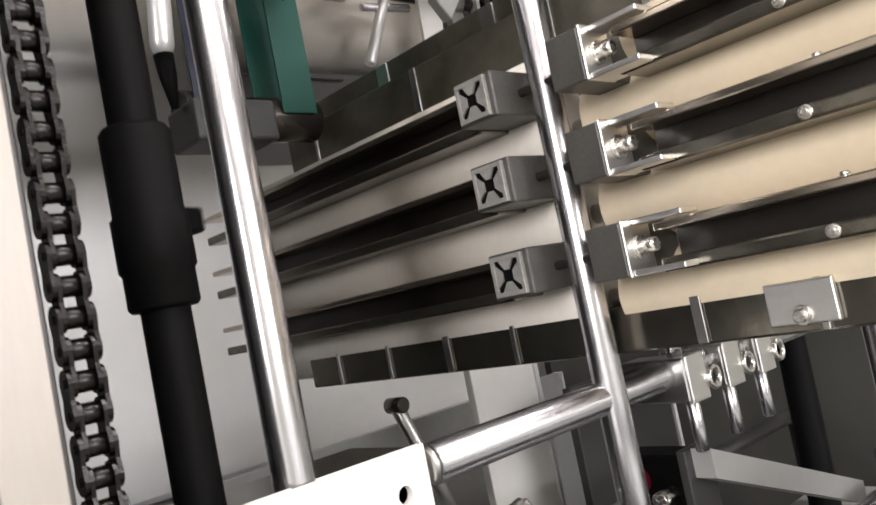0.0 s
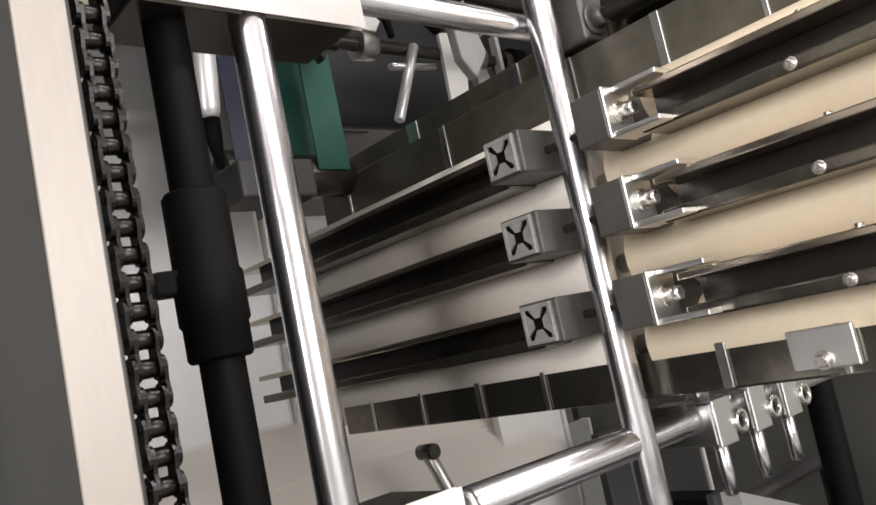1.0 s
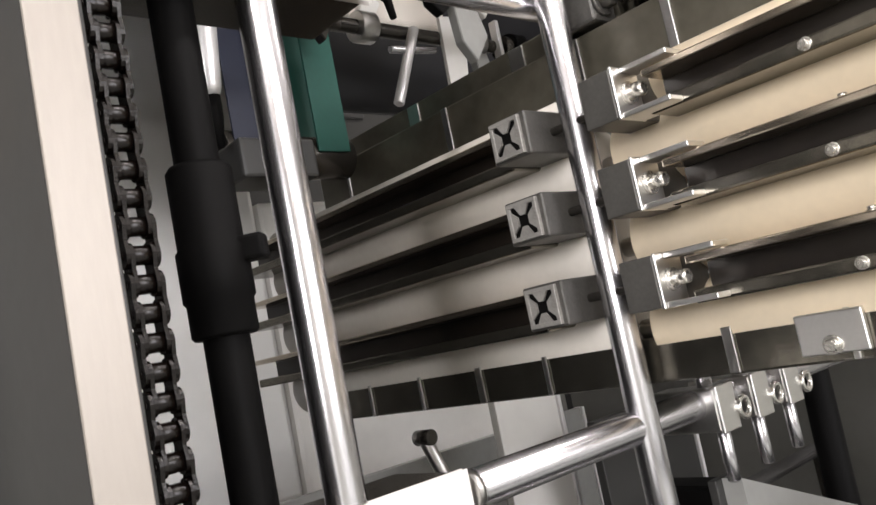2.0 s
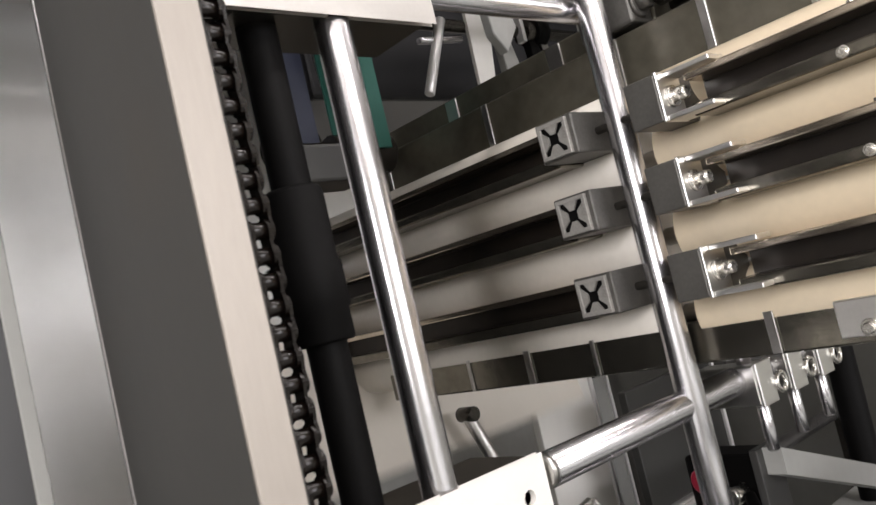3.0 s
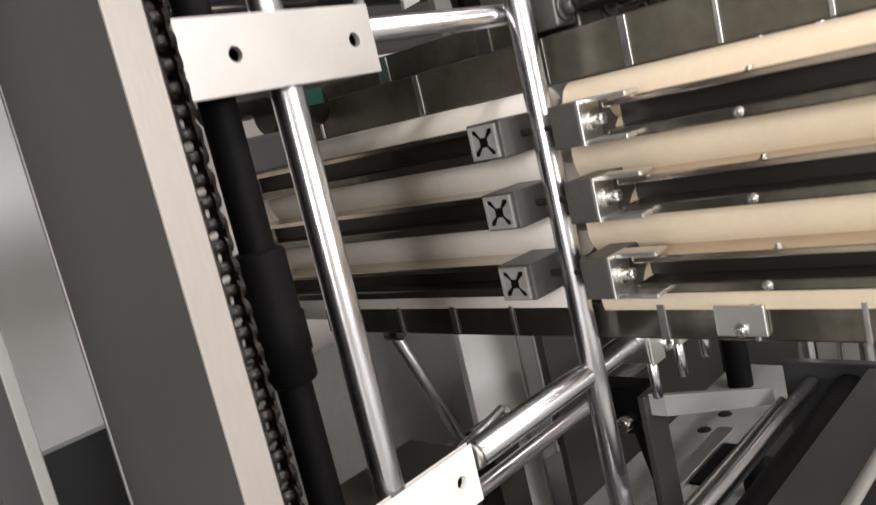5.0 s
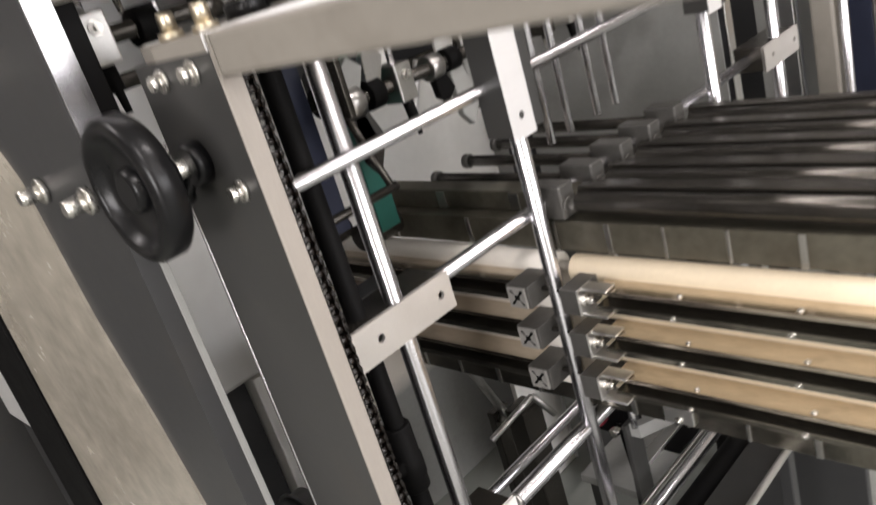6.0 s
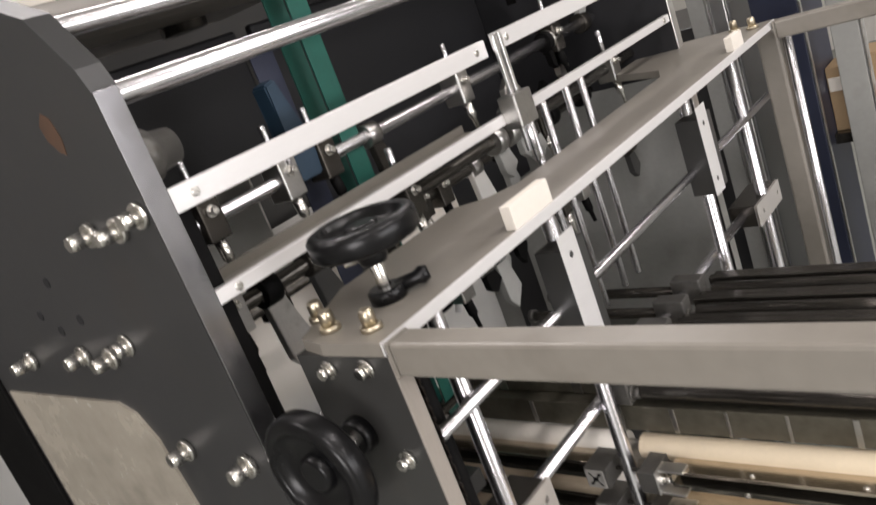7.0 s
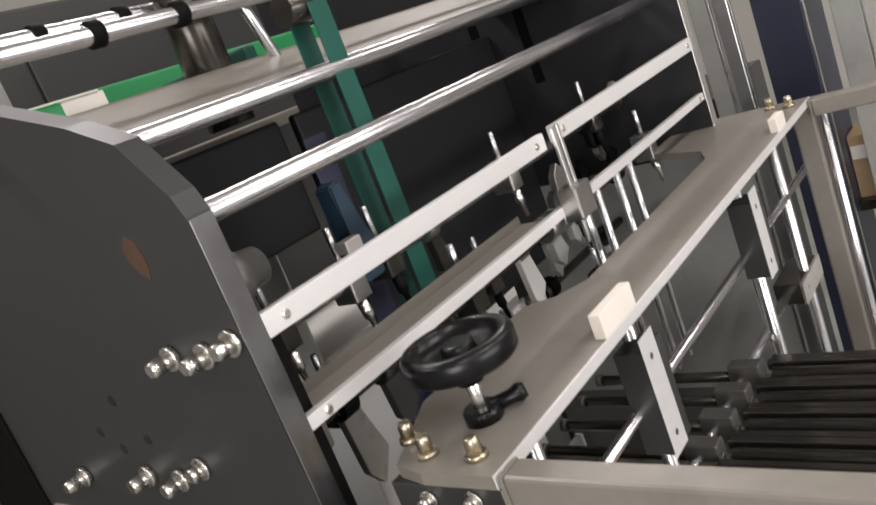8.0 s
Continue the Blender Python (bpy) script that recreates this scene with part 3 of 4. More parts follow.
up = thing("upright_bracket", (-0.11, 0.45, 1.29), "bright upright angle bracket joining two flat bars", "bracket")
part("leg", box(-0.111, -0.105, 0.447, 0.456, 1.30, 1.497, 0.001), ALU, up)
part("leg", box(-0.111, -0.105, 0.464, 0.472, 1.30, 1.497, 0.001), ALU, up)
part("clamp_block", box(-0.122, -0.088, 0.425, 0.478, 1.345, 1.40, 0.003), STEEL, up)
part("lower_rod", rod((-0.10, 0.455, 1.28), (-0.10, 0.455, 1.35), 0.006, 14), CHROME, up)

# ---------------------------------------------------------------- belts and carton feed behind
belt = thing("belt", (-0.30, 0.255, 0), "green flat transport belt running upright behind the rollers", "belt")
part("strap", box(-0.302, -0.299, 0.243, 0.284, 0.90, 1.80, 0.0005), GREEN, belt)
part("return_strap", box(-0.352, -0.349, 0.243, 0.284, 0.90, 1.80, 0.0005), GREEN, belt)
part("pulley", rod((-0.326, 0.215, 0.90), (-0.326, 0.295, 0.90), 0.0235, 24), DARK, belt)
part("pulley", rod((-0.326, 0.215, 1.80), (-0.326, 0.295, 1.80), 0.0235, 24), DARK, belt)
belt2 = thing("belt", (-0.34, 0.10, 0), "dark blue flat transport belt beside the green one", "belt")
part("strap", box(-0.342, -0.339, 0.168, 0.215, 0.92, 1.62, 0.0005), NAVY, belt2)
part("pulley", rod((-0.36, 0.16, 0.92), (-0.36, 0.22, 0.92), 0.02, 24), DARK, belt2)

# black delivery drum cover and the inner frame of the feed
drum = thing("drum_cover", (-0.52, 0.5, 0.95), "wide black drum cover between the side plates", "machine cover")
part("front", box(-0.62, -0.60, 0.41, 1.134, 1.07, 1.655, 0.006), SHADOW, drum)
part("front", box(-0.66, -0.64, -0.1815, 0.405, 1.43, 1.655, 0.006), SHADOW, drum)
table = thing("feed_table", (-0.45, 0.5, 1.675), "beige sloping feed table strips with a long joint", "table")
part("strip", prism([(-0.332, 1.690), (-0.332, 1.704), (-0.402, 1.726), (-0.402, 1.690)], "y", -0.1815, 1.134), BEIGE, table)
part("strip", prism([(-0.405, 1.690), (-0.405, 1.724), (-0.560, 1.771), (-0.560, 1.690)], "y", -0.1815, 1.134), BEIGE, table)
for x, z in ((-0.50, 1.86), (-0.64, 1.90)):
    tr = thing("tie_rod", (x, 0.4, z), "polished round tie rod with dark stop rings", "tie rod", "tie rods at the top")
    part("rod", rod((x, -0.40, z), (x, 1.134, z), 0.0135, 24), CHROME, tr)
    for y in (0.02, 0.17):
        part("stop_ring", rod((x, y, z), (x, y + 0.02, z), 0.020, 20), BLACK, tr)
    part("end_post", box(x - 0.015, x + 0.015, 1.1345, 1.16, 1.5, z + 0.02, 0.002), BLACK, tr)
tray = thing("tray", (-0.8, 0.2, 1.74), "green plastic tray on the feed side", "tray")
part("base", box(-1.35, -0.565, -0.1815, 0.95, 1.735, 1.75, 0.004), SHADOW, tray)
part("rim", box(-0.60, -0.57, -0.1815, -0.02, 1.75, 1.795, 0.006), GREEN_BRIGHT, tray)
part("rim", box(-1.0, -0.96, -0.1815, 0.95, 1.75, 1.84, 0.006), GREEN_BRIGHT, tray)
part("rim", box(-0.95, -0.60, 0.36, 0.39, 1.75, 1.80, 0.006), GREEN, tray)
for k, (x0, x1, y0, y1) in enumerate(((-0.83, -0.61, -0.12, 0.14), (-0.93, -0.70, 0.02, 0.30), (-0.80, -0.62, -0.10, 0.08), (-1.25, -1.02, -0.10, 0.4))):
    z = 1.7502 + (0.0245 if k == 2 else 0.0)
    c = thing("carton_stack", ((x0 + x1) / 2, (y0 + y1) / 2, z), "cream cartons lying in the green tray", "carton", "cartons in the tray")
    part("board", box(x0, x1, y0, y1, z, z + 0.024, 0.001), CARD, c)
    part("board", box(x0 + 0.01, x1 + 0.004, y0 - 0.004, y1 - 0.01, z + 0.0242, z + 0.027, 0.0005), CARD, c) if k != 0 else None
arm = thing("pillar", (-0.62, 0.36, 1.50), "dark round pillar with bright stay bars", "pillar")
part("post", rod((-0.60, 0.27, 1.675), (-0.60, 0.27, 2.1), 0.042, 28), DARK, arm)
for dx, dy in ((0.04, 0.12), (0.06, 0.19)):
    part("stay", rod((-0.56 + dx, 0.25 + dy, 1.70), (-0.60 + dx, 0.19 + dy, 2.05), 0.010, 14), CHROME, arm)

# inner feed units: shaft, clamp block, nozzle
rng = random.Random(7)
for k in range(16):
    x, z = ((-0.23, 1.31), (-0.30, 1.415), (-0.36, 1.25), (-0.26, 1.12))[(k * 3 + k // 4) % 4]
    y = -0.12 + 0.075 * k + 0.02 * rng.random()
    if z < 1.2 and y < 0.23:
        x, z = -0.30, 1.415
    u = thing("feed_unit", (x, y, z), "small dark feed unit with a bright screw and nozzle", "feed unit", "feed units inside the frame")
    part("block", box(x - 0.022, x + 0.022, y - 0.018, y + 0.018, z - 0.03, z + 0.03, 0.003), DARK if k % 3 else STEEL, u)
    part("nozzle", turned((x + 0.01, y, z - 0.028), (x + 0.02, y, z - 0.085), [(0, 0.009), (0.5, 0.009), (0.6, 0.005), (1, 0.004)], 14), ZINC if k % 2 else BLACK, u)
    bolt((x + 0.022, y, z + 0.012), (1, 0, 0), 0.006, 0.012, u, ZINC)
    part("stem", rod((x, y, z + 0.028), (x, y, z + 0.085), 0.006, 12), CHROME, u)
for k in range(34):
    x, z = ((-0.23, 1.31), (-0.30, 1.415), (-0.36, 1.25), (-0.26, 1.12), (-0.41, 1.112))[k % 5]
    y = -0.15 + 1.25 * rng.random()
    y = max(y, 0.23) if z < 1.2 else y
    mat = (GREY_LIGHT, DARK, STEEL, WHITE, BLACK, GREY, ALU)[rng.randrange(7)]
    u = thing("shaft_collar", (x, y, z), "machined collar and finger on an inner shaft", "collar", "collars and fingers on the inner shafts")
    part("collar", rod((x, y - 0.014, z), (x, y + 0.014, z), 0.019 + 0.008 * rng.random(), 20), (DARK, STEEL, BLACK)[k % 3], u)
    dz, w = 0.05 + 0.09 * rng.random(), 0.006 + 0.012 * rng.random()
    dz *= -1 if rng.random() < 0.6 else 0.7
    part("finger", prism([(y - w, z), (y + w, z), (y + w * 1.3 + 0.02, z + dz * 0.7), (y + 0.012, z + dz), (y - w * 0.5, z + dz * 0.8)], "x", x - 0.005, x + 0.009, 0.001), mat, u)
    bolt((x + 0.0092, y, z), (1, 0, 0), 0.005, 0.008, u, ZINC)
for x, z, mat in ((-0.23, 1.31, DARK), (-0.30, 1.415, CHROME), (-0.36, 1.25, DARK), (-0.26, 1.12, DARK)):
    y0 = 0.19 if z < 1.2 else -0.1815
    tagged(part("inner_shaft", rod((x, y0, z), (x, 1.1308, z), 0.011, 20), mat), "steel shaft across the inside of the machine", "shaft", "inner shafts")
tagged(part("shaft_hanger", box(-0.268, -0.222, 0.195, 0.207, 1.105, 1.325, 0.003), DARK), "dark flat hanger between two inner shafts", "hanger")
for x, y, z0, z1 in ((-0.150, -0.165, 1.17, 1.467),):
    tagged(part("black_post", box(x - 0.012, x + 0.012, y - 0.012, y + 0.012, z0, z1, 0.003), BLACK), "black square post inside the side plate", "post", "black posts inside the frame")
fl = thing("flange_bearing", (-0.158, -0.17, 1.53), "grey flange bearing with a bolt hole", "bearing")
part("body", turned((-0.158, -0.1815, 1.532), (-0.158, -0.13, 1.532), [(0, 0.030), (0.4, 0.030), (0.5, 0.024), (1, 0.021)], 28), CAST, fl)
# dark disc on the end face in place of a shaded bore
part("bore", turned((-0.158, -0.1299, 1.532), (-0.158, -0.128, 1.532), [(0, 0.012), (1, 0.011)], 18), SHADOW, fl)
arm2 = thing("feed_unit", (-0.30, 0.13, 1.415), "dark blue feed unit clamped on an inner shaft", "feed unit")
part("lever", prism([(0.118, 1.40), (0.172, 1.40), (0.178, 1.45), (0.150, 1.555), (0.128, 1.55), (0.135, 1.46)], "x", -0.318, -0.284, 0.003), BLUE, arm2)
part("pad", box(-0.285, -0.262, 0.095, 0.128, 1.458, 1.476, 0.002), PLATED, arm2, "pale pad at the side of the arm")
part("pad_stem", rod((-0.2835, 0.110, 1.415), (-0.2735, 0.110, 1.460), 0.005, 12), CHROME, arm2)
for y in (0.50, 0.555, 0.64, 0.70):
    tagged(part("guide_pin", rod((-0.125, y, 0.95), (-0.125, y, 1.3565), 0.007, 16), CHROME), "thin polished guide pin under the flat bar", "guide pin", "thin guide pins")

# top plate screws
for x, y in ((-0.03, -0.125), (0.035, -0.125), (-0.075, -0.10), (0.0, 1.17), (0.045, 1.15)):
    bolt((x, y, 1.2915), (0, 0, 1), 0.0085, 0.024, top, BRASS, "screw")
part("washer_block", box(-0.04, 0.03, -0.152, -0.135, 1.215, 1.262, 0.003), BRASS, top)

# delivery side below: grey plates, chrome rail, black roller, links
low = thing("lower_plate", (-0.11, 0.7, 0.30), "pale grey lower plate with two holes and a bright strip", "plate")
part("plate", box(-0.19, -0.035, 0.43, 0.985, 0.282, 0.300, 0.002), GREY_LIGHT, low)
part("strip", box(-0.103, -0.078, 0.48, 0.715, 0.3003, 0.309, 0.001), ALU, low, "bright strip on the plate")
part("slot", box(-0.077, -0.042, 0.555, 0.675, 0.3003, 0.304, 0.0005), BLACK, low)
# dark discs laid on the plate for the shade in its holes
for x, y in ((-0.127, 0.715), (-0.119, 0.775)):
    part("hole", turned((x, y, 0.3002), (x, y, 0.3012), [(0, 0.011), (1, 0.010)], 18), SHADOW, low)
for x in (-0.175, -0.05):
    for y in (0.46, 0.95):
        part("leg", box(x - 0.012, x + 0.012, y - 0.012, y + 0.012, 0.0, 0.282, 0.002), GREY, low)
rl = thing("chrome_rail", (0.066, 0.3, 0.41), "polished steel rail beside dark rubber rollers", "rail")
part("rail", rod((0.0663, -0.02, 0.413), (0.0663, 0.655, 0.413), 0.0105, 28), CHROME, rl)
part("side_rail", rod((0.040, -0.02, 0.404), (0.040, 0.62, 0.404), 0.005, 14), STEEL, rl)
part("black_roller", rod((0.112, -0.02, 0.405), (0.112, 0.66, 0.405), 0.022, 28), BLACK, rl)
part("black_roller", rod((0.160, -0.02, 0.412), (0.160, 0.66, 0.412), 0.020, 28), RUBBER, rl)
part("support", box(0.03, 0.25, 0.66, 0.676, 0.0, 0.44, 0.002), GREY_DARK, rl)
part("support", box(0.03, 0.25, -0.036, -0.021, 0.0, 0.44, 0.002), GREY_DARK, rl)
tr = thing("guide_tray", (0.21, 0.3, 0.45), "grey guide tray with a bright rounded edge", "tray")
part("sheet", box(0.185, 0.238, -0.02, 0.50, 0.495, 0.502, 0.001), GREY, tr)
part("edge", rod((0.2435, -0.02, 0.506), (0.2435, 0.50, 0.506), 0.0055, 16), ALU, tr, "bright rounded edge")
part("corner_block", box(0.205, 0.240, 0.470, 0.498, 0.5022, 0.522, 0.002), ALU, tr)
for y in (0.0, 0.46):
    part("leg", box(0.195, 0.215, y, y + 0.02, 0.0, 0.495, 0.002), GREY_DARK, tr)


def bent(name, pts, r, mat, label, category, group=""):
    bm = bmesh.new()
    for a, b in zip(pts, pts[1:]):
        rod(a, b, r, 14, bm)
    return tagged(part(name, bm, mat), label, category, group)


for k, (y, z) in enumerate(((0.356, 0.5785), (0.416, 0.5785), (0.476, 0.5785))):
    c = thing("shaft_clamp", (0.02, y, 0.55), "bright split clamp with studs on the low shaft", "clamp", "clamps on the low shaft")
    part("body", box(-0.03, 0.03, y - 0.014, y + 0.014, z - 0.018, z + 0.018, 0.002), STEEL, c)
    part("face", box(0.030, 0.033, y - 0.015, y + 0.012, z - 0.019, z + 0.019, 0.001), ALU, c)
    part("ring", torus((0.034, y + 0.02, z - 0.004), (1, 0, 0), 0.008, 0.0025, 24, 8), ZINC, c)
    part("stud", rod((0.015, y, z + 0.016), (0.015, y, z + 0.055), 0.0065, 14), CHROME, c)
    part("stud", rod((0.022, y, z - 0.06), (0.022, y, z - 0.017), 0.0055, 14), CHROME, c)
strap = thing("strap", (0.02, 0.38, 0.0), "pale flat strap sloping down under the shaft", "strap")
part("bar", prism([(0.36, 0.520), (0.36, 0.496), (0.63, 0.392), (0.63, 0.415)], "x", 0.008, 0.026), GREY_LIGHT, strap)
part("post", box(0.0, 0.008, 0.35, 0.39, 0.0, 0.520, 0.001), GREY, strap)
link = thing("link_rod", (-0.41, 0.45, 0.0), "thin steel link rod with joint ends", "link rod")
part("rod", rod((-0.416, 0.404, 0.564), (-0.414, 0.495, 0.334), 0.009, 16), STEEL, link)
part("joint", rod((-0.43, 0.495, 0.33), (-0.395, 0.495, 0.33), 0.016, 18), STEEL, link)
part("joint", rod((-0.43, 0.404, 0.565), (-0.40, 0.404, 0.565), 0.010, 18), DARK, link)
part("post", box(-0.45, -0.43, 0.47, 0.52, 0.0, 0.35, 0.002), DARK, link)
bent("angle_rod", [(-0.33, 0.36, 0.39), (-0.30, 0.47, 0.43), (-0.28, 0.50, 0.37)], 0.007, STEEL, "bent steel rod among the lower links", "rod")
tagged(part("link_block", box(-0.36, -0.31, 0.44, 0.50, 0.0, 0.40, 0.004), DARK), "dark steel link block on the floor frame", "block")
lb = thing("lower_bar", (-0.22, 0.5, 0.0), "polished steel bar low in the frame", "shaft", "cross shafts of the frame")
part("bar", rod((-0.22, -0.1, 0.40), (-0.22, 1.05, 0.40), 0.011, 18), CHROME, lb)
for y in (-0.09, 1.04):
    part("stand", box(-0.235, -0.205, y - 0.012, y + 0.012, 0.0, 0.405, 0.002), DARK, lb)
plug = thing("valve", (-0.07, 0.43, 0.40), "black pneumatic valve with a red plug", "valve")
part("body", box(-0.11, -0.03, 0.41, 0.45, 0.443, 0.50, 0.004), BLACK, plug)
part("plug", rod((-0.085, 0.418, 0.478), (-0.085, 0.395, 0.478), 0.013, 18), RED, plug, "red plug")
part("fitting", rod((-0.05, 0.41, 0.465), (-0.05, 0.385, 0.465), 0.009, 16), ZINC, plug)
bent("hose", [(-0.04, 0.40, 0.465), (0.0, 0.36, 0.42), (0.005, 0.35, 0.30), (-0.02, 0.36, 0.02)], 0.006, BLACK, "black air hose hanging from the valve", "hose")
for x0, x1, y0, y1, z1, mat in ((-0.515, -0.50, 0.62, 0.76, 0.58, WHITE), (-0.75, -0.735, 0.28, 1.10, 0.49, GREY_LIGHT), (-0.40, -0.385, 0.70, 0.95, 0.52, GREY)):
    g = thing("guard_panel", (x0, y0, 0), "upright sheet-metal guard panel with a bright folded edge", "panel", "guard panels under the rollers")
    part("sheet", box(x0, x1, y0, y1, 0.0, z1, 0.002), mat, g)
    part("fold", box(x0 - 0.004, x1 + 0.004, y1 + 0.0005, y1 + 0.008, 0.0, z1, 0.001), BRIGHT, g)
motor = thing("motor", (-0.62, 0.0, 0.0), "dark geared motor on the floor under the rollers", "motor")
part("body", rod((-0.62, -0.13, 0.30), (-0.62, 0.10, 0.30), 0.075, 32), GREY_DARK, motor)
part("foot", box(-0.70, -0.54, -0.12, 0.08, 0.0, 0.24, 0.004), DARK, motor)
part("shaft", rod((-0.62, 0.10, 0.30), (-0.62, 0.16, 0.30), 0.015, 18), CHROME, motor)
for y in (-0.10, -0.06, -0.02, 0.02, 0.06):
    part("fin", rod((-0.62, y, 0.30), (-0.62, y + 0.008, 0.30), 0.083, 28), GREY_DARK, motor)

air = thing("hose", (-0.14, 0.89, 0.0), "thick black hose hanging under the beam", "hose")
part("tube", turned((-0.14, 0.88, 0.0), (-0.14, 0.90, 0.58), [(0, 0.022), (0.5, 0.021), (0.95, 0.02), (1, 0.016)], 20), BLACK, air)
part("cuff", turned((-0.14, 0.90, 0.55), (-0.14, 0.90, 0.60), [(0, 0.026), (0.8, 0.026), (1, 0.02)], 20), ZINC, air)
lev = thing("lever", (-0.40, 0.45, 1.0), "bright pivoting lever with a cross pin", "lever")
part("shaft", rod((-0.41, 0.20, 1.112), (-0.41, 1.1308, 1.112), 0.010, 20), DARK, lev)
part("hanger", rod((-0.41, 0.215, 1.112), (-0.36, 0.215, 1.25), 0.007, 14), DARK, lev)
part("arm", rod((-0.397, 0.512, 1.115), (-0.397, 0.456, 1.0), 0.0075, 14), BRIGHT, lev)
part("cross_pin", rod((-0.40, 0.462, 1.080), (-0.40, 0.548, 1.088), 0.0055, 12), CHROME, lev)
part("blade", prism([(0.562, 1.018), (0.598, 1.028), (0.618, 1.146), (0.566, 1.140)], "x", -0.402, -0.396), WHITE, lev, "pale flat blade")
part("fork", box(-0.408, -0.394, 0.684, 0.692, 1.09, 1.15, 0.001), BRIGHT, lev)
pen = thing("glue_nozzle", (-0.20, 0.08, 0.87), "bright glue nozzle with a dark tip", "nozzle")
part("carrier", rod((-0.20, 0.05, 0.995), (-0.20, 0.22, 0.995), 0.007, 16), DARK, pen)
part("hanger", rod((-0.20, 0.21, 0.995), (-0.26, 0.21, 1.12), 0.006, 14), DARK, pen)
part("body", turned((-0.20, 0.080, 0.995), (-0.20, 0.072, 0.912), [(0, 0.008), (0.1, 0.0095), (0.9, 0.0095), (1, 0.007)], 20), BRIGHT, pen)
part("tip", turned((-0.20, 0.072, 0.912), (-0.20, 0.074, 0.868), [(0, 0.008), (0.4, 0.007), (1, 0.003)], 18), BLACK, pen)
part("guard", box(-0.24, -0.19, 0.085, 0.16, 0.84, 0.875, 0.003), GREY, pen)

# feeder beyond the trays
feeder = thing("feeder", (-2.1, 0.6, 0), "dark green-grey feeder cabinet beyond the trays", "cabinet")
part("body", box(-2.6, -1.75, -1.0, 2.6, 0.0, 2.2, 0.01), GREY, feeder)
part("door", box(-1.749, -1.735, -0.3, 0.5, 1.5, 2.1, 0.004), GREY_LIGHT, feeder, "light grey door")
part("door", box(-1.749, -1.735, 0.6, 1.5, 1.5, 2.1, 0.004), GREY_DARK, feeder, "dark grey door")
part("ledge", box(-1.73, -1.45, -0.6, 1.4, 1.62, 1.66, 0.006), BEIGE, feeder)
part("bracket", box(-1.735, -1.70, 0.52, 0.58, 1.3, 1.62, 0.004), DARK, feeder)

# cabinet and posts beyond the frame
cab = thing("machine_cabinet", (-1.3, -0.3, 0), "glossy white machine cabinet on a dark plinth", "cabinet")
part("body", box(-1.7, -1.05, -0.13, 0.60, 0.435, 1.45, 0.012), SHEET, cab)
part("plinth", box(-1.65, -1.10, -0.12, 0.275, 0.0, 0.435, 0.004), GREY_DARK, cab)
part("base", box(-1.65, -1.06, 0.28, 0.60, 0.0, 0.425, 0.004), WHITE, cab)
cab2 = thing("machine_cabinet", (-1.4, 0.7, 0), "low white machine cabinet beside the tall one", "cabinet")
part("body", box(-1.7, -1.06, 0.61, 1.95, 0.06, 1.04, 0.012), WHITE, cab2)
part("plinth", box(-1.65, -1.10, 0.62, 1.9, 0.0, 0.06, 0.004), GREY_DARK, cab2)
for x0, x1, y0, y1, z1, mat, lab in ((-0.275, -0.225, 1.62, 1.66, 2.3, GREY_LIGHT, "light grey upright post beyond the frame"), (-0.205, -0.165, 1.60, 1.63, 2.3, ALU, "bright aluminium upright post beyond the frame"),
                                     (-0.145, -0.02, 1.72, 1.95, 2.3, NAVY, "dark navy cabinet beyond the frame"), (0.05, 0.12, 1.70, 1.76, 2.3, GREY_LIGHT, "light grey louvred upright post beyond the frame"),
                                     (-0.60, -0.30, 1.70, 2.2, 1.25, GREY_DARK, "dark grey cabinet behind the far side plate"), (-1.1, -0.7, 1.35, 1.9, 0.8, GREY_LIGHT, "light grey cabinet on the hall floor")):
    p = thing("post" if x1 - x0 < 0.1 else "cabinet", ((x0 + x1) / 2, (y0 + y1) / 2, 0), lab, "post" if x1 - x0 < 0.1 else "cabinet", "uprights beyond the frame")
    part("body", box(x0, x1, y0, y1, 0.0, z1, 0.003), mat, p)
    part("edge", box(x1 + 0.0005, x1 + 0.006, y0, y0 + 0.012, 0.0, z1, 0.001), STEEL, p)
    part("base_plate", box(x0 - 0.01, x1 + 0.01, y0 - 0.01, y1 + 0.01, 0.0, 0.02, 0.002), DARK, p)
shelf = thing("rack", (0.05, 1.95, 0), "dark steel rack with kraft boxes", "rack")
part("board", box(-0.12, 0.55, 1.80, 2.20, 0.80, 0.83, 0.003), DARK, shelf)
for x in (-0.10, 0.53):
    part("leg", box(x - 0.02, x + 0.02, 1.82, 1.86, 0.0, 0.80, 0.002), DARK, shelf)
    part("leg", box(x - 0.02, x + 0.02, 2.14, 2.18, 0.0, 0.80, 0.002), DARK, shelf)
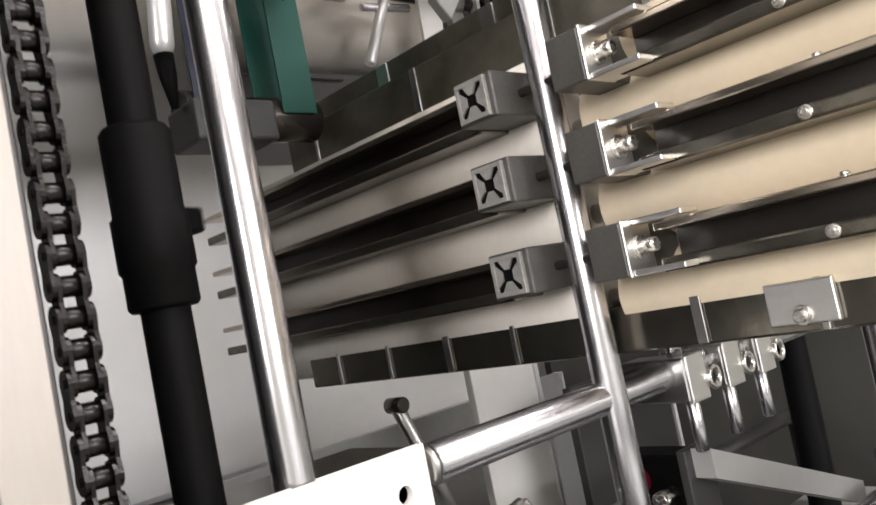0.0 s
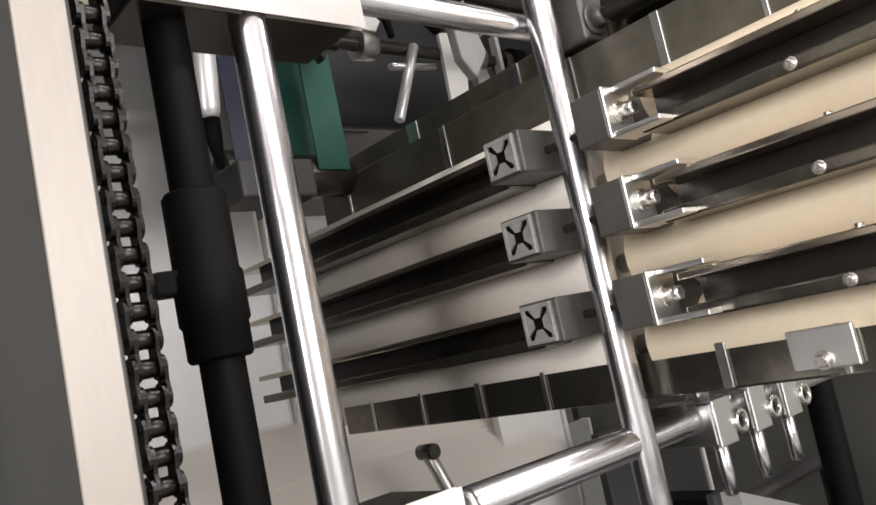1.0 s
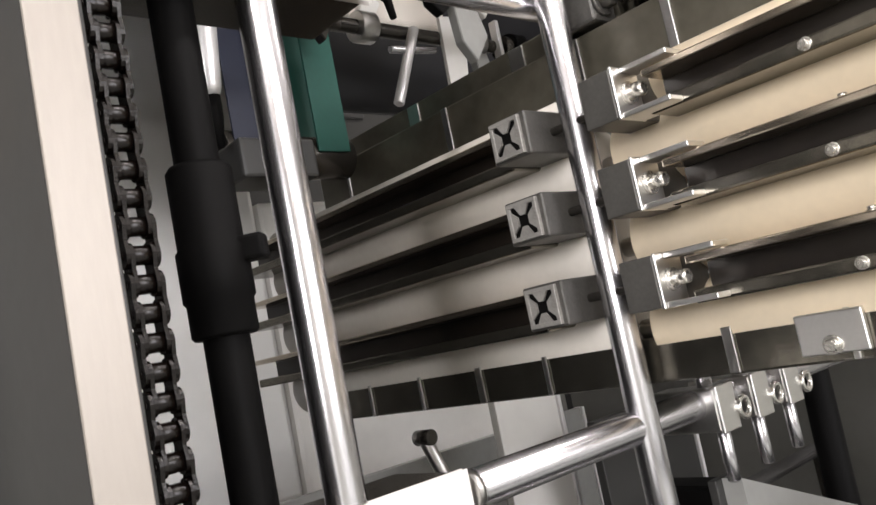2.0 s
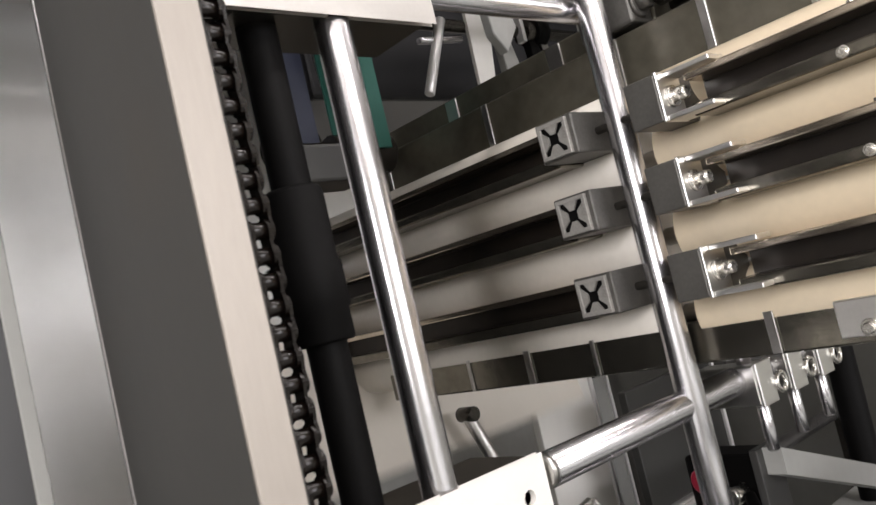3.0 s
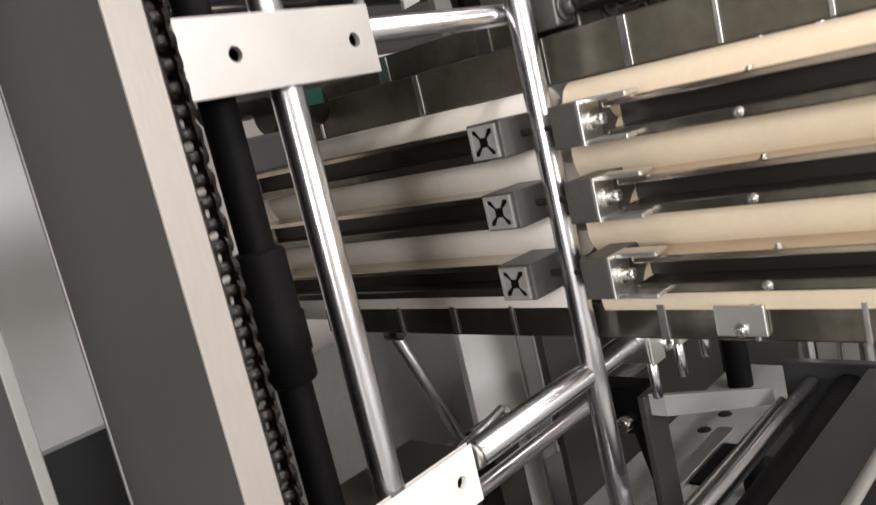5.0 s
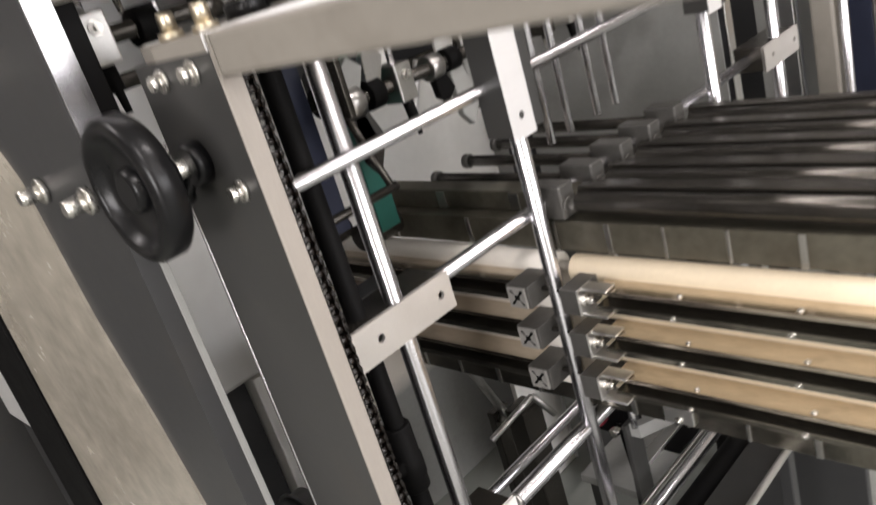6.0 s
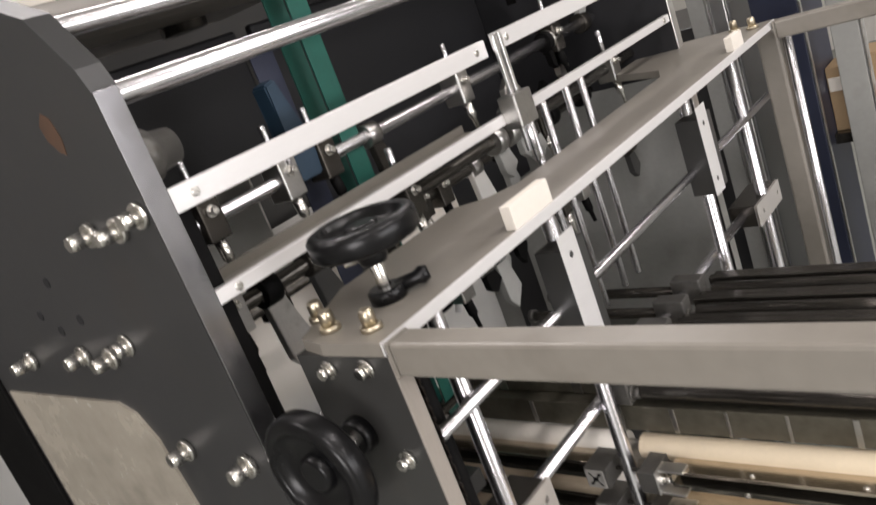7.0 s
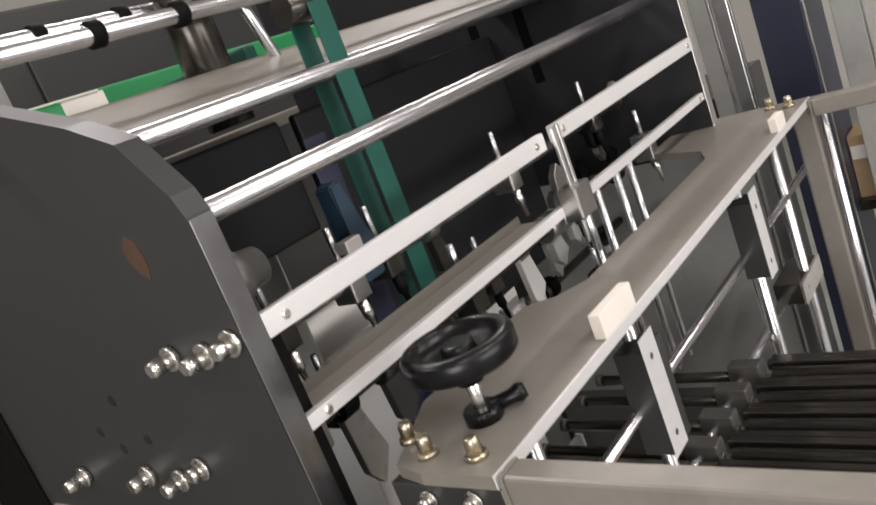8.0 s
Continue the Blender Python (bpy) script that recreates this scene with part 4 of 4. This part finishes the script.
for k in range(7):
    x = -0.06 + 0.075 * k
    c = thing("kraft_box", (x, 1.88, 0.83), "brown kraft carton standing on the rack", "carton", "kraft cartons on the rack")
    part("box", box(x - 0.034, x + 0.034, 1.83, 1.95, 0.83, 1.00 + 0.02 * (k % 3), 0.003), KRAFT, c)
    part("flap", box(x - 0.03, x + 0.012, 1.825, 1.8295, 0.95, 0.99, 0.001), CARD if k % 2 else KRAFT, c)


def board(name, x0, x1, y0, y1, z0, z1):
    me = bpy.data.meshes.new(name)
    bm = box(x0, x1, y0, y1, z0, z1, 0.0004)
    bm.to_mesh(me)
    bm.free()
    me.materials.append(CARD)
    return me


PANEL_MESH = board("panel", -0.10, 0.10, -0.31, 0.31, 0.0, 0.0022)
FLAPS = (board("flap", -0.095, -0.004, -0.305, 0.305, 0.0023, 0.0042), board("flap", 0.004, 0.095, -0.305, 0.12, 0.0023, 0.0042))
PERIOD, COUNT = 0.4133, 20
blanks = []
for k in range(COUNT):
    ob = tagged(new("carton_blank", PANEL_MESH), "cream folded carton blank fed through the machine", "carton blank", "carton blanks in the feed")
    for me in FLAPS:
        new("flap", me).parent = ob
    blanks.append(ob)
stack = thing("stack_tray", (-0.62, 0.75, 0.0), "dark tray that catches the carton blanks", "tray")
part("plate", box(-1.00, -0.76, 0.36, 1.02, 0.10, 0.12, 0.003), GREY_DARK, stack)
for x in (-0.98, -0.78):
    part("leg", box(x - 0.015, x + 0.015, 0.55, 0.85, 0.0, 0.10, 0.002), GREY_DARK, stack)


def motions():
    for k, ob in enumerate(blanks):
        # passes z = 0.95 behind the rods at t; before that it waits on the tray, after it lies in the stack
        t = k * PERIOD + 0.018
        wait = pose(-1.59, 0.33, 1.661 + 0.0045 * (COUNT - 1 - k), 0, 0, 0)
        rest = pose(-0.86, 0.69, 0.121 + 0.0045 * k, 0, 0, 0)
        way = [(-0.42, wait), (-0.34, pose(-1.05, 0.33, 1.70, 0, 3, 0)), (-0.26, pose(-0.58, 0.33, 1.60, 0, 18, 0)), (-0.21, pose(-0.49, 0.33, 1.56, 0, 50, 0)), (-0.155, pose(-0.47, 0.33, 1.44, 0, 78, 0)),
               (-0.06, pose(-0.465, 0.335, 1.14, 0, 86, 0)), (0.0, pose(-0.46, 0.34, 0.95, 0, 86, 0)), (0.10, pose(-0.47, 0.37, 0.62, 0, 78, 0)), (0.18, pose(-0.60, 0.46, 0.55, 0, 30, 0)), (0.24, pose(-0.80, 0.62, 0.58, 0, 6, 0)), (0.34, rest)]
        rows = [(t + d, m) for d, m in way if 0.0 < t + d < 8.0]
        first = next((m for d, m in reversed(way) if t + d <= 0.0), wait)
        last = next((m for d, m in reversed(way) if t + d <= 8.0), wait)
        walk(ob, [(0.0, first)] + rows + [(8.0, last)])
    walk(spindle, [(k / 15, pose(-0.017, -0.045, 0, 0, 0, -256.0 + 58.07 * k)) for k in range(121)])


motions()
